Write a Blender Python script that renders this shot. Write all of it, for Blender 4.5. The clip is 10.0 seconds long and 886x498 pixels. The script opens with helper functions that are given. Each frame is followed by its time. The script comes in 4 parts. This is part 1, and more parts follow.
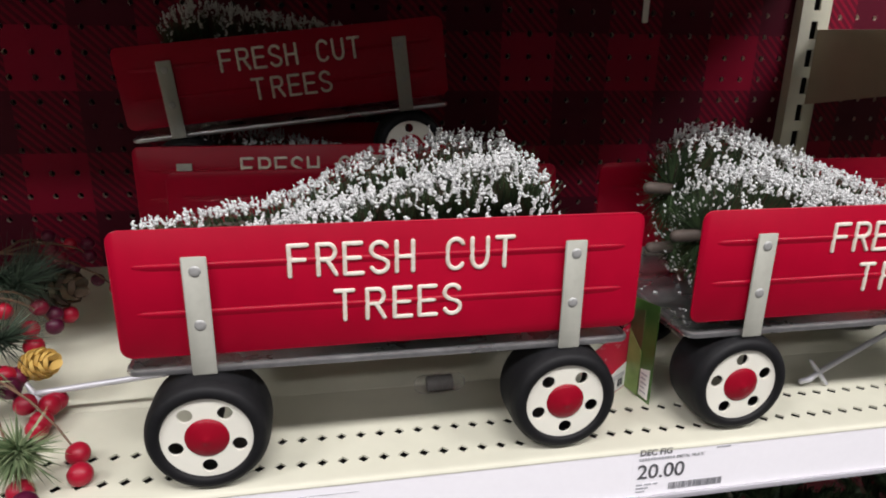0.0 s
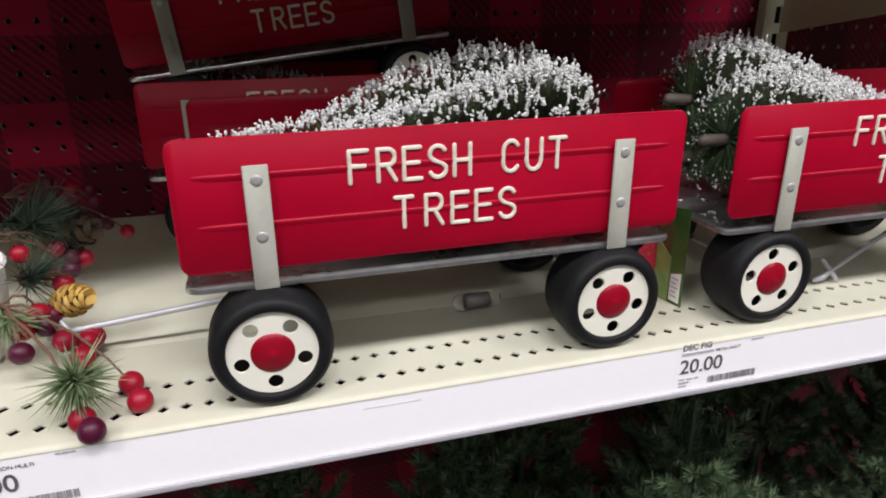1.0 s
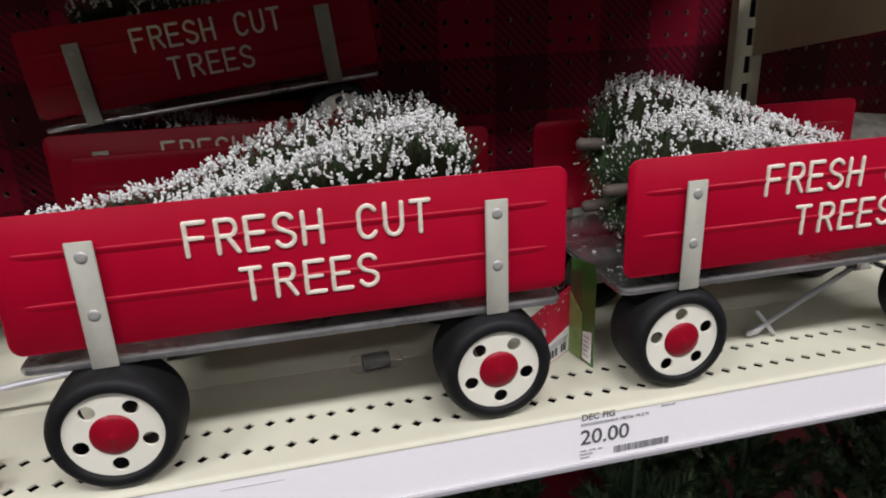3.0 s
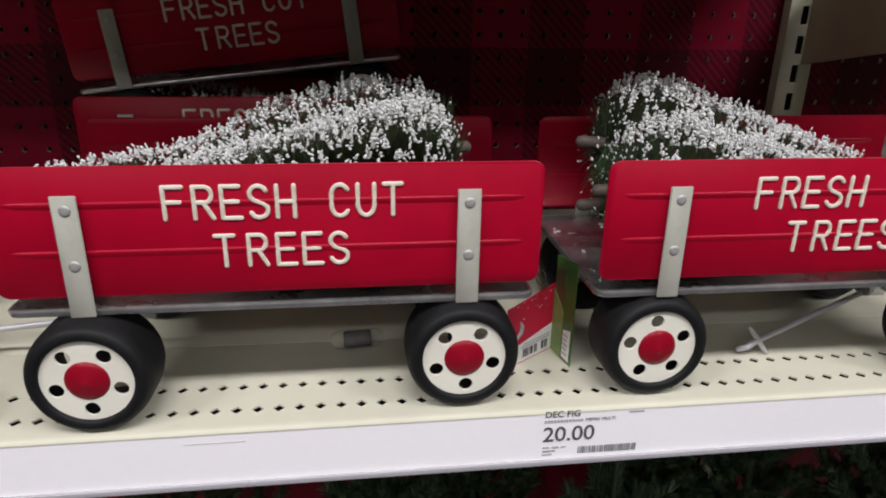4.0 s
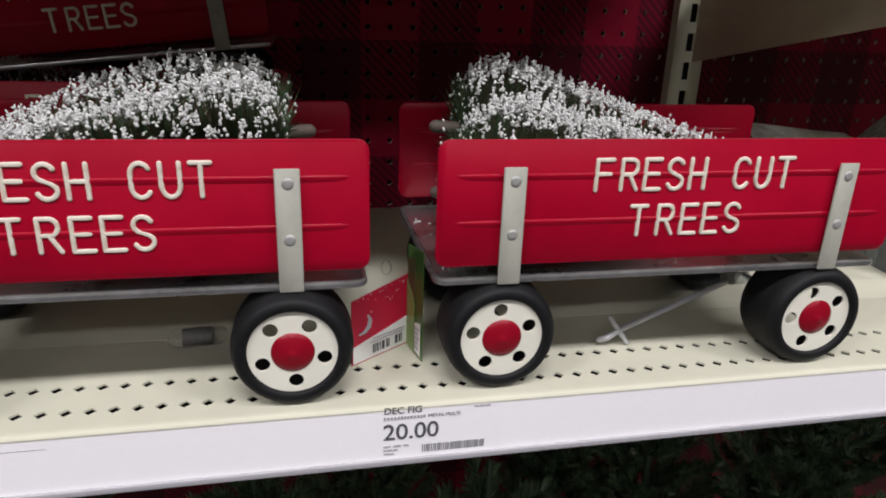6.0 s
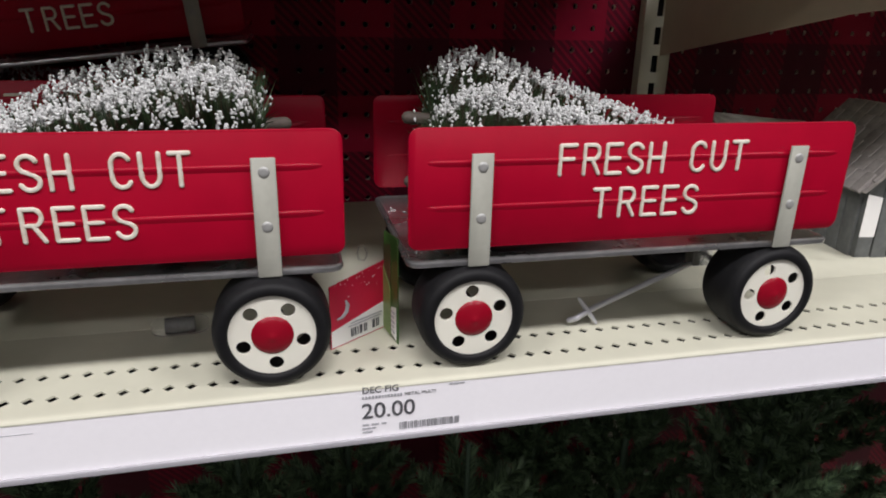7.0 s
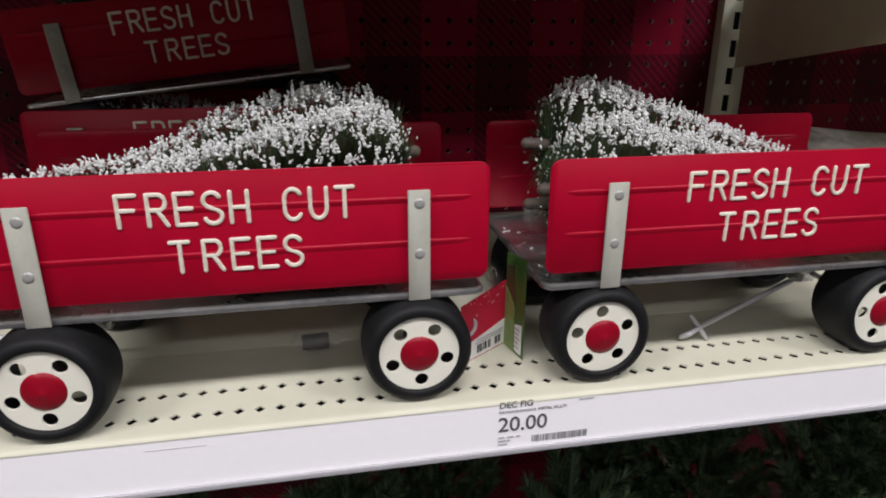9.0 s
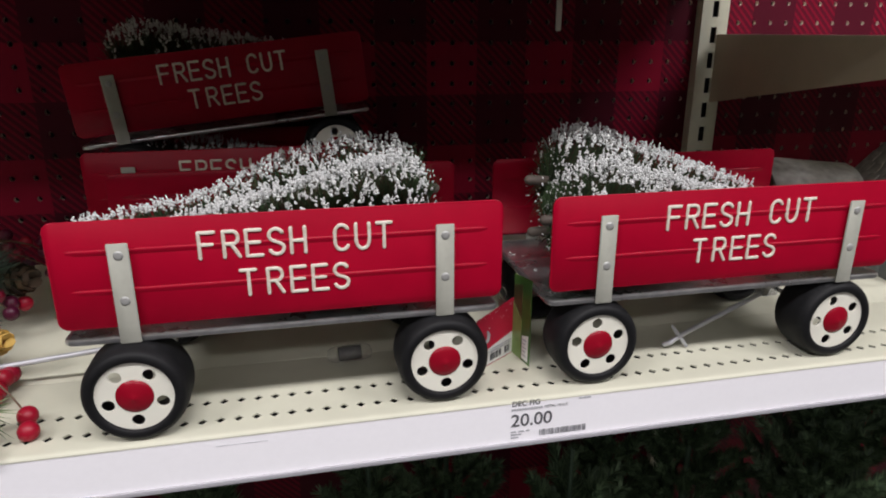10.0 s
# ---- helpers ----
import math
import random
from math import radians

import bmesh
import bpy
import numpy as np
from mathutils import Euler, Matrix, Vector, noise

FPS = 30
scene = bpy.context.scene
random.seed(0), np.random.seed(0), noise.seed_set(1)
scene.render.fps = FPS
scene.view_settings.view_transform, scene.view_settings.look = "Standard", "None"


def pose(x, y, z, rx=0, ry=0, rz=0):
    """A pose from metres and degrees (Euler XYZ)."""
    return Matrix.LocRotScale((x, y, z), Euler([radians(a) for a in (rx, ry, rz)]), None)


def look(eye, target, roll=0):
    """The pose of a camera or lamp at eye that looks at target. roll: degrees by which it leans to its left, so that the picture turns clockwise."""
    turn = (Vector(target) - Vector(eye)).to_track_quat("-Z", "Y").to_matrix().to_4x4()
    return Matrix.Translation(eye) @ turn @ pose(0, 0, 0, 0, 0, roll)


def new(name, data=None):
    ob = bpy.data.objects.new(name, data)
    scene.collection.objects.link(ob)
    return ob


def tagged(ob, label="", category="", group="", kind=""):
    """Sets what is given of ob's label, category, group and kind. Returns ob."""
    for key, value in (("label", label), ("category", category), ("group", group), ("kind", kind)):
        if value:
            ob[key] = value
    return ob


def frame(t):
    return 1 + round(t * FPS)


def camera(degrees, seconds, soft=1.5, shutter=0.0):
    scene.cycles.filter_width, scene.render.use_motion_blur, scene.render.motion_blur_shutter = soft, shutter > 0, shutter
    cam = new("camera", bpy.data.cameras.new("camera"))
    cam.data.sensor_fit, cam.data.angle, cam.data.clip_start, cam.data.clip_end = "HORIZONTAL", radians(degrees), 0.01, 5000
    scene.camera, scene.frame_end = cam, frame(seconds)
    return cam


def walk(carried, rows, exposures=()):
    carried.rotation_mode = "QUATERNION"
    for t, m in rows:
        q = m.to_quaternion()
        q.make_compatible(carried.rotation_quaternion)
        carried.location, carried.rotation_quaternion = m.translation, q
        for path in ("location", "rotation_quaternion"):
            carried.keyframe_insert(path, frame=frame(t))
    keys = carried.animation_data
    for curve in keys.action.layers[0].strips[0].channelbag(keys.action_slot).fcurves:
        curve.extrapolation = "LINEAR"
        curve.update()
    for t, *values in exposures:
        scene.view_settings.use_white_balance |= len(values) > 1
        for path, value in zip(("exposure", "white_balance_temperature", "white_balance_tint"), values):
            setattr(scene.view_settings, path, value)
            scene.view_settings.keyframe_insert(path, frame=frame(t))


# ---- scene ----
cam = camera(67.4, 10.0, soft=1.9)
PATH = [
    (0.0, 0.05311, 0.02040, 1.36699, -10.939, -18.078, 0.897),
    (0.5, 0.01371, 0.03180, 1.34351, -14.258, -19.375, 0.162),
    (1.0, -0.00886, 0.02157, 1.33301, -15.705, -20.667, -0.549),
    (1.5, 0.01004, 0.01620, 1.34572, -16.739, -20.243, -1.130),
    (2.0, 0.02935, 0.01683, 1.34917, -18.151, -19.700, -1.288),
    (2.5, 0.05408, 0.02770, 1.35932, -16.531, -19.719, -1.771),
    (2.7, 0.07032, 0.03091, 1.35153, -14.906, -19.442, -2.531),
    (4.0, 0.13600, 0.01716, 1.35041, -7.554, -20.409, 0.984),
    (4.5, 0.15287, 0.01500, 1.34372, -8.538, -20.897, 1.586),
    (5.0, 0.16608, 0.02164, 1.33303, -9.865, -21.327, 1.438),
    (5.5, 0.18537, 0.02547, 1.33219, -10.505, -19.921, 1.541),
    (6.0, 0.20534, 0.02310, 1.33206, -12.029, -19.500, 1.980),
    (6.2, 0.21163, 0.02133, 1.33259, -12.520, -19.403, 1.718),
    (7.5, 0.19660, -0.00282, 1.32777, -13.659, -19.766, 1.428),
    (8.0, 0.17117, 0.00282, 1.33065, -11.955, -20.448, 0.449),
    (8.5, 0.15445, 0.00771, 1.34304, -11.481, -20.181, 0.448),
    (9.0, 0.13900, 0.00109, 1.34981, -11.130, -19.560, 0.285),
    (9.5, 0.13270, -0.02593, 1.36931, -10.865, -18.894, 0.289),
    (10.0, 0.10184, -0.06358, 1.37987, -12.313, -18.098, 0.022),
]


def aim(x, y, z, yaw, pitch, roll):
    a, p = radians(yaw), radians(pitch)
    way = Vector((-math.sin(a) * math.cos(p), math.cos(a) * math.cos(p), math.sin(p)))
    eye = Vector((x, y, z))
    return look(eye, eye + 2 * way, roll)


walk(cam, [(t, aim(*row)) for t, *row in PATH], exposures=[(0.0, 0.06), (0.8, 0.08), (1.5, -0.12), (2.5, -0.20), (4.5, -0.20), (7.5, -0.20), (10.0, -0.20)])

# ---- light ----
S = 1.1222            # top of the shelf board
WALL = 0.80           # face of the pegboard
world = bpy.data.worlds.new("world")
scene.world = world
world.use_nodes = True
world.node_tree.nodes["Background"].inputs[0].default_value = (0.9, 0.95, 1.0, 1)
world.node_tree.nodes["Background"].inputs[1].default_value = 0.01


def tube_light(x, y, z, length, width, power):
    data = bpy.data.lights.new("fluorescent_lamp", "AREA")
    data.shape, data.size, data.size_y, data.energy = "RECTANGLE", length, width, power
    data.color = (1.0, 0.965, 0.985)
    ob = new("fluorescent_lamp", data)
    ob.matrix_basis = pose(x, y, z)
    return ob


LAMP = 57.5
for ly, share in ((-0.95, 1.0), (-2.95, 0.36)):
    for lx in (-1.7, 0.2, 2.1):
        tube_light(lx, ly, 3.28, 1.2, 0.30, LAMP * share)

# ---- materials ----


def material(name, colour, rough=0.5, metal=0.0, vary=0.12, scale=40.0, bump=0.0, bump_scale=300.0, colour2=None,
             blotch=6.0, coat=0.0, rough_vary=0.1, spec=0.5, islands=0.0, objects=0.0):
    """A surface with variation at two scales (blotches and grain) and fine relief."""
    m = bpy.data.materials.new(name)
    m.use_nodes = True
    nt = m.node_tree
    n, l = nt.nodes, nt.links
    p = n["Principled BSDF"]
    tc = n.new("ShaderNodeTexCoord")
    big, fine = n.new("ShaderNodeTexNoise"), n.new("ShaderNodeTexNoise")
    big.inputs["Scale"].default_value, fine.inputs["Scale"].default_value = blotch, scale
    big.inputs["Detail"].default_value, fine.inputs["Detail"].default_value = 4, 5
    for t in (big, fine):
        l.new(tc.outputs["Object"], t.inputs["Vector"])
    add = n.new("ShaderNodeMath")
    add.operation = "MULTIPLY_ADD"
    l.new(fine.outputs["Fac"], add.inputs[0])
    add.inputs[1].default_value = 0.45
    half = n.new("ShaderNodeMath")
    half.operation = "MULTIPLY"
    half.inputs[1].default_value = 0.55
    l.new(big.outputs["Fac"], half.inputs[0])
    l.new(half.outputs[0], add.inputs[2])
    last = add
    if islands:
        geo = n.new("ShaderNodeNewGeometry")
        more = n.new("ShaderNodeMath")
        more.operation = "MULTIPLY_ADD"
        l.new(geo.outputs["Random Per Island"], more.inputs[0])
        more.inputs[1].default_value = islands
        l.new(last.outputs[0], more.inputs[2])
        off = n.new("ShaderNodeMath")
        off.operation = "SUBTRACT"
        off.inputs[1].default_value = islands / 2
        l.new(more.outputs[0], off.inputs[0])
        last = off
    if objects:
        info = n.new("ShaderNodeObjectInfo")
        more = n.new("ShaderNodeMath")
        more.operation = "MULTIPLY_ADD"
        l.new(info.outputs["Random"], more.inputs[0])
        more.inputs[1].default_value = objects
        l.new(last.outputs[0], more.inputs[2])
        off = n.new("ShaderNodeMath")
        off.operation = "SUBTRACT"
        off.inputs[1].default_value = objects / 2
        l.new(more.outputs[0], off.inputs[0])
        last = off
    ramp = n.new("ShaderNodeValToRGB")
    ramp.color_ramp.elements[0].position, ramp.color_ramp.elements[1].position = 0.3, 0.7
    c = Vector(colour)
    lo = c * (1 - vary) if colour2 is None else Vector(colour2)
    hi = Vector([min(1, v * (1 + vary)) for v in c]) if colour2 is None else c
    ramp.color_ramp.elements[0].color, ramp.color_ramp.elements[1].color = (*lo, 1), (*hi, 1)
    l.new(last.outputs[0], ramp.inputs["Fac"])
    l.new(ramp.outputs["Color"], p.inputs["Base Color"])
    rr = n.new("ShaderNodeMapRange")
    rr.inputs["To Min"].default_value, rr.inputs["To Max"].default_value = max(0.03, rough - rough_vary), min(1, rough + rough_vary)
    l.new(big.outputs["Fac"], rr.inputs["Value"])
    l.new(rr.outputs["Result"], p.inputs["Roughness"])
    p.inputs["Metallic"].default_value = metal
    p.inputs["Specular IOR Level"].default_value = spec
    p.inputs["Coat Weight"].default_value = coat
    p.inputs["Coat Roughness"].default_value = 0.15
    if bump:
        bt, bn = n.new("ShaderNodeTexNoise"), n.new("ShaderNodeBump")
        bt.inputs["Scale"].default_value = bump_scale
        bt.inputs["Detail"].default_value = 3
        l.new(tc.outputs["Object"], bt.inputs["Vector"])
        l.new(bt.outputs["Fac"], bn.inputs["Height"])
        bn.inputs["Strength"].default_value, bn.inputs["Distance"].default_value = bump, 0.002
        l.new(bn.outputs["Normal"], p.inputs["Normal"])
    return m


def plaid_material(name):
    """Printed buffalo plaid: red, black and hatched half tones."""
    m = bpy.data.materials.new(name)
    m.use_nodes = True
    nt = m.node_tree
    n, l = nt.nodes, nt.links
    p = n["Principled BSDF"]
    tc, sep = n.new("ShaderNodeTexCoord"), n.new("ShaderNodeSeparateXYZ")
    l.new(tc.outputs["Object"], sep.inputs[0])

    def op(kind, a, b=None, c=None):
        q = n.new("ShaderNodeMath")
        q.operation = kind
        for i, v in enumerate((a, b, c)):
            if v is None:
                continue
            if isinstance(v, (int, float)):
                q.inputs[i].default_value = v
            else:
                l.new(v, q.inputs[i])
        return q.outputs[0]

    def band(axis, start, period):
        f = op("FRACT", op("DIVIDE", op("SUBTRACT", sep.outputs[axis], start), period))
        return op("LESS_THAN", f, 0.5)
    across, up = band("X", PLAID_X, PLAID), band("Z", PLAID_Z, PLAID)
    both = op("MULTIPLY", across, up)
    either = op("SUBTRACT", op("MAXIMUM", across, up), both)
    hatch = op("LESS_THAN", op("FRACT", op("DIVIDE", op("ADD", sep.outputs["X"], sep.outputs["Z"]), 0.0105)), 0.55)
    dark = op("ADD", op("MULTIPLY", both, 0.9), op("MULTIPLY", either, op("MULTIPLY_ADD", hatch, 0.5, 0.30)))
    noisy = n.new("ShaderNodeTexNoise")
    noisy.inputs["Scale"].default_value = 9
    noisy.inputs["Detail"].default_value = 5
    l.new(tc.outputs["Object"], noisy.inputs["Vector"])
    red = n.new("ShaderNodeMix")
    red.data_type = "RGBA"
    red.inputs["A"].default_value, red.inputs["B"].default_value = (0.215, 0.0018, 0.020, 1), (0.285, 0.0025, 0.027, 1)
    l.new(noisy.outputs["Fac"], red.inputs["Factor"])
    mix = n.new("ShaderNodeMix")
    mix.data_type = "RGBA"
    l.new(dark, mix.inputs["Factor"])
    l.new(red.outputs["Result"], mix.inputs["A"])
    mix.inputs["B"].default_value = (0.052, 0.003, 0.012, 1)
    l.new(mix.outputs["Result"], p.inputs["Base Color"])
    p.inputs["Roughness"].default_value = 0.55
    p.inputs["Specular IOR Level"].default_value = 0.15
    return m


PLAID, PLAID_X, PLAID_Z = 0.132, 0.467, 1.236
RED = material("red_enamel", (0.318, 0.0014, 0.018), 0.34, vary=0.12, blotch=9, scale=60, bump=0.10, bump_scale=55, spec=0.17)
RED_CAP = material("red_cap_enamel", (0.255, 0.0025, 0.014), 0.24, vary=0.15, rough_vary=0.08, spec=0.45)
ZINC = material("galvanised_sheet", (0.64, 0.64, 0.65), 0.30, 0.93, vary=0.22, blotch=28, scale=160, rough_vary=0.14, bump=0.08, bump_scale=120)
STRAP = material("dull_zinc_strap", (0.37, 0.37, 0.32), 0.55, 0.0, vary=0.10, blotch=40, scale=220, rough_vary=0.1)
HANDLE = material("pale_grey_rod", (0.50, 0.50, 0.53), 0.40, 0.3, vary=0.1, blotch=50)
RIVET = material("grey_rivet", (0.36, 0.36, 0.35), 0.45, 0.3, vary=0.15, blotch=200)
HARDBOARD = material("raw_hardboard_edge", (0.62, 0.52, 0.44), 0.7)
RUBBER = material("black_rubber", (0.009, 0.009, 0.010), 0.56, vary=0.3, blotch=30, scale=200, rough_vary=0.1, bump=0.06, spec=0.2)
CREAM = material("cream_wheel_paint", (0.77, 0.755, 0.66), 0.40, vary=0.06, blotch=30)
LETTER = material("cream_raised_paint", (0.82, 0.79, 0.72), 0.5, vary=0.1, blotch=110, scale=320, colour2=(0.56, 0.47, 0.35))
# near-black colour that stands in for shade behind holes and slots
DARK = material("painted_shade_black", (0.01, 0.01, 0.01), 0.8)
SHELF = material("cream_powder_coat", (0.62, 0.61, 0.495), 0.42, vary=0.06, blotch=5, scale=60, bump=0.04, bump_scale=500)
BEIGE = material("beige_powder_coat", (0.50, 0.42, 0.31), 0.5, vary=0.08, blotch=6, bump=0.03, bump_scale=500)
PAPER = material("white_label_paper", (0.93, 0.915, 0.95), 0.5, vary=0.02, blotch=4, scale=300)
CHANNEL = material("clear_channel_edge", (0.40, 0.39, 0.42), 0.25, vary=0.06, blotch=8)
INK = material("grey_black_ink", (0.09, 0.09, 0.10), 0.6)
INK_MID = material("mid_grey_ink", (0.27, 0.27, 0.29), 0.6)
INK_PALE = material("pale_grey_ink", (0.42, 0.42, 0.45), 0.6)
FLOCK = material("white_flocking", (0.66, 0.665, 0.66), 0.9, vary=0.10, islands=0.3, scale=500)
NEEDLE = material("dark_green_bristle", (0.060, 0.105, 0.040), 0.6, colour2=(0.018, 0.034, 0.014), islands=0.6)
TWIG = material("brown_bristle", (0.11, 0.055, 0.035), 0.7, colour2=(0.05, 0.022, 0.015), islands=0.6)
STUMP = material("grey_brown_dowel", (0.075, 0.056, 0.045), 0.7, vary=0.25, blotch=60, scale=300, bump=0.2)
PINE = material("pine_needle_green", (0.30, 0.36, 0.20), 0.5, colour2=(0.10, 0.16, 0.07), islands=0.7)
PINE_DARK = material("dark_pine_green", (0.045, 0.075, 0.045), 0.6, colour2=(0.012, 0.022, 0.012), islands=0.7)
FIR = material("artificial_fir_green", (0.115, 0.175, 0.085), 0.6, colour2=(0.03, 0.055, 0.026), islands=0.7)
BERRY = material("red_berry", (0.30, 0.0035, 0.020), 0.42, vary=0.2, colour2=(0.065, 0.003, 0.022), objects=1.1, spec=0.35, blotch=40)
CONE_GOLD = material("golden_pine_cone", (0.60, 0.40, 0.11), 0.45, colour2=(0.38, 0.22, 0.05), islands=0.5)
CONE_BROWN = material("brown_pine_cone", (0.10, 0.06, 0.03), 0.6, colour2=(0.035, 0.02, 0.012), islands=0.5)
STEM = material("brown_stem", (0.13, 0.07, 0.04), 0.7, vary=0.3, blotch=60)
POT = material("white_cloth_pot", (0.74, 0.73, 0.72), 0.8, vary=0.06, bump=0.3, bump_scale=260)
PLAIDM = plaid_material("plaid_print")
TAG_RED = material("red_card", (0.52, 0.008, 0.045), 0.4, vary=0.08)
TAG_GREEN = material("green_card", (0.085, 0.18, 0.04), 0.4, colour2=(0.03, 0.085, 0.018), blotch=45)
TAG_PALE = material("pale_green_print", (0.30, 0.40, 0.14), 0.45, colour2=(0.12, 0.22, 0.05), blotch=60)
TAG_BROWN = material("brown_print", (0.11, 0.085, 0.035), 0.45, colour2=(0.04, 0.06, 0.02), blotch=70)
CARD = material("white_card", (0.80, 0.79, 0.77), 0.5, vary=0.03)
BARK = material("whitewashed_bark", (0.40, 0.37, 0.35), 0.8, colour2=(0.15, 0.135, 0.13), blotch=26, scale=120, islands=0.5, bump=0.3, bump_scale=120)
GREYWOOD = material("grey_stained_wood", (0.125, 0.132, 0.132), 0.7, vary=0.3, blotch=30, scale=150, bump=0.2)
FLOORM = material("polished_floor_tile", (0.09, 0.088, 0.085), 0.3, vary=0.06, blotch=2)
CEILM = material("white_ceiling_tile", (0.40, 0.40, 0.40), 0.9, vary=0.04)
GREYM = material("plain_store_wall", (0.07, 0.065, 0.065), 0.7, vary=0.08)

CLEAR = bpy.data.materials.new("clear_plastic")
CLEAR.use_nodes = True
_p = CLEAR.node_tree.nodes["Principled BSDF"]
_p.inputs["Transmission Weight"].default_value = 1.0
_p.inputs["Roughness"].default_value = 0.22
_p.inputs["IOR"].default_value = 1.12
_p.inputs["Base Color"].default_value = (0.93, 0.93, 0.95, 1)


# ---- mesh helpers ----
def mesh_of(bm, name, mat, smooth=True):
    bmesh.ops.recalc_face_normals(bm, faces=bm.faces)
    me = bpy.data.meshes.new(name)
    bm.to_mesh(me)
    bm.free()
    me.materials.append(mat)
    if smooth:
        for p in me.polygons:
            p.use_smooth = True
        me.set_sharp_from_angle(angle=radians(38))
    return me


def part(name, bm, mat, parent, label="", at=None, smooth=True):
    """One mesh object under a thing or a part. bm is a bmesh, or a mesh that is shared."""
    me = bm if isinstance(bm, bpy.types.Mesh) else mesh_of(bm, name, mat, smooth)
    ob = new(name, me)
    ob.parent = parent
    if at is not None:
        ob.matrix_basis = at
    if label:
        ob["label"] = label
    return ob


def thing(name, m, label, category, group="", kind=""):
    ob = new(name)
    ob.empty_display_size = 0.02
    ob.matrix_basis = m
    return tagged(ob, label, category, group, kind)


def solid(name, bm, mat, label="", category="", kind="structure", smooth=False):
    return tagged(new(name, mesh_of(bm, name, mat, smooth)), label, category, "", kind)


def box(bm, x0, x1, y0, y1, z0, z1, bevel=0.0):
    made = bmesh.ops.create_cube(bm, size=1)["verts"]
    for v in made:
        v.co = ((x0 + x1) / 2 + v.co.x * (x1 - x0), (y0 + y1) / 2 + v.co.y * (y1 - y0), (z0 + z1) / 2 + v.co.z * (z1 - z0))
    if bevel:
        edges = list({e for v in made for e in v.link_edges})
        bmesh.ops.bevel(bm, geom=edges, offset=bevel, segments=2, affect="EDGES", profile=0.5)
    return bm


def lathe(bm, profile, n=32, axis="y"):
    """Turn (radius, height) pairs round an axis."""
    rings = []
    for r, h in profile:
        ring = []
        for i in range(n if r > 1e-6 else 1):
            a = 2 * math.pi * i / n
            c, s = r * math.cos(a), r * math.sin(a)
            ring.append(bm.verts.new((c, h, s) if axis == "y" else (c, s, h) if axis == "z" else (h, c, s)))
        rings.append(ring)
    for a, b in zip(rings, rings[1:]):
        for i in range(n):
            q = [a[i % len(a)], a[(i + 1) % len(a)], b[(i + 1) % len(b)], b[i % len(b)]]
            q = list(dict.fromkeys(q))
            if len(q) > 2:
                bm.faces.new(q)
    return bm


def sweep(bm, pts, radius, n=8, flat=1.0):
    """A round rod along points, with rounded ends; flat squeezes it across y."""
    pts = [Vector(p) for p in pts]
    radii = radius if isinstance(radius, (list, tuple)) else [radius] * len(pts)
    way0, way1 = (pts[0] - pts[1]).normalized(), (pts[-1] - pts[-2]).normalized()
    line = [(pts[0] + way0 * radii[0] * 0.9, radii[0] * 0.35), (pts[0] + way0 * radii[0] * 0.5, radii[0] * 0.85)]
    line += list(zip(pts, radii))
    line += [(pts[-1] + way1 * radii[-1] * 0.5, radii[-1] * 0.85), (pts[-1] + way1 * radii[-1] * 0.9, radii[-1] * 0.35)]
    side, rings = None, []
    for i, (p, r) in enumerate(line):
        d = (line[min(i + 1, len(line) - 1)][0] - line[max(i - 1, 0)][0]).normalized()
        if side is None:
            side = d.orthogonal()
            if abs(d.y) < 0.9:
                side = Vector((0, 1, 0)).cross(d)
        side = (side - d * side.dot(d)).normalized()
        other = d.cross(side)
        ring = []
        for k in range(n):
            a = 2 * math.pi * k / n
            o = side * math.cos(a) * r + other * math.sin(a) * r
            o.y *= flat
            ring.append(bm.verts.new(p + o))
        rings.append(ring)
    for a, b in zip(rings, rings[1:]):
        for k in range(n):
            bm.faces.new((a[k], a[(k + 1) % n], b[(k + 1) % n], b[k]))
    bm.faces.new(rings[0][::-1]), bm.faces.new(rings[-1])
    return bm


def rounded_plate(bm, w, h, r, y0, y1, n=5):
    """A plate with rounded corners in the xz plane, its lower left corner at the origin."""
    loop = []
    for cx, cz, a0 in ((w - r, h - r, 0), (r, h - r, 90), (r, r, 180), (w - r, r, 270)):
        for i in range(n + 1):
            a = radians(a0 + 90 * i / n)
            loop.append((cx + r * math.cos(a), cz + r * math.sin(a)))
    lip = min(0.0004, (y1 - y0) / 3)
    rings = []
    for y, s in ((y0, lip), (y0 + lip, 0), (y1 - lip, 0), (y1, lip)):
        rings.append([bm.verts.new((x + (s if x < w / 2 else -s), y, z + (s if z < h / 2 else -s))) for x, z in loop])
    for a, b in zip(rings, rings[1:]):
        for k in range(len(loop)):
            bm.faces.new((a[k], a[(k + 1) % len(loop)], b[(k + 1) % len(loop)], b[k]))
    bm.faces.new(rings[0]), bm.faces.new(rings[-1][::-1])
    return bm


def arc(cx, cz, rx, rz, a0, a1, n=9):
    return [(cx + rx * math.cos(radians(a0 + (a1 - a0) * i / n)), cz + rz * math.sin(radians(a0 + (a1 - a0) * i / n))) for i in range(n + 1)]


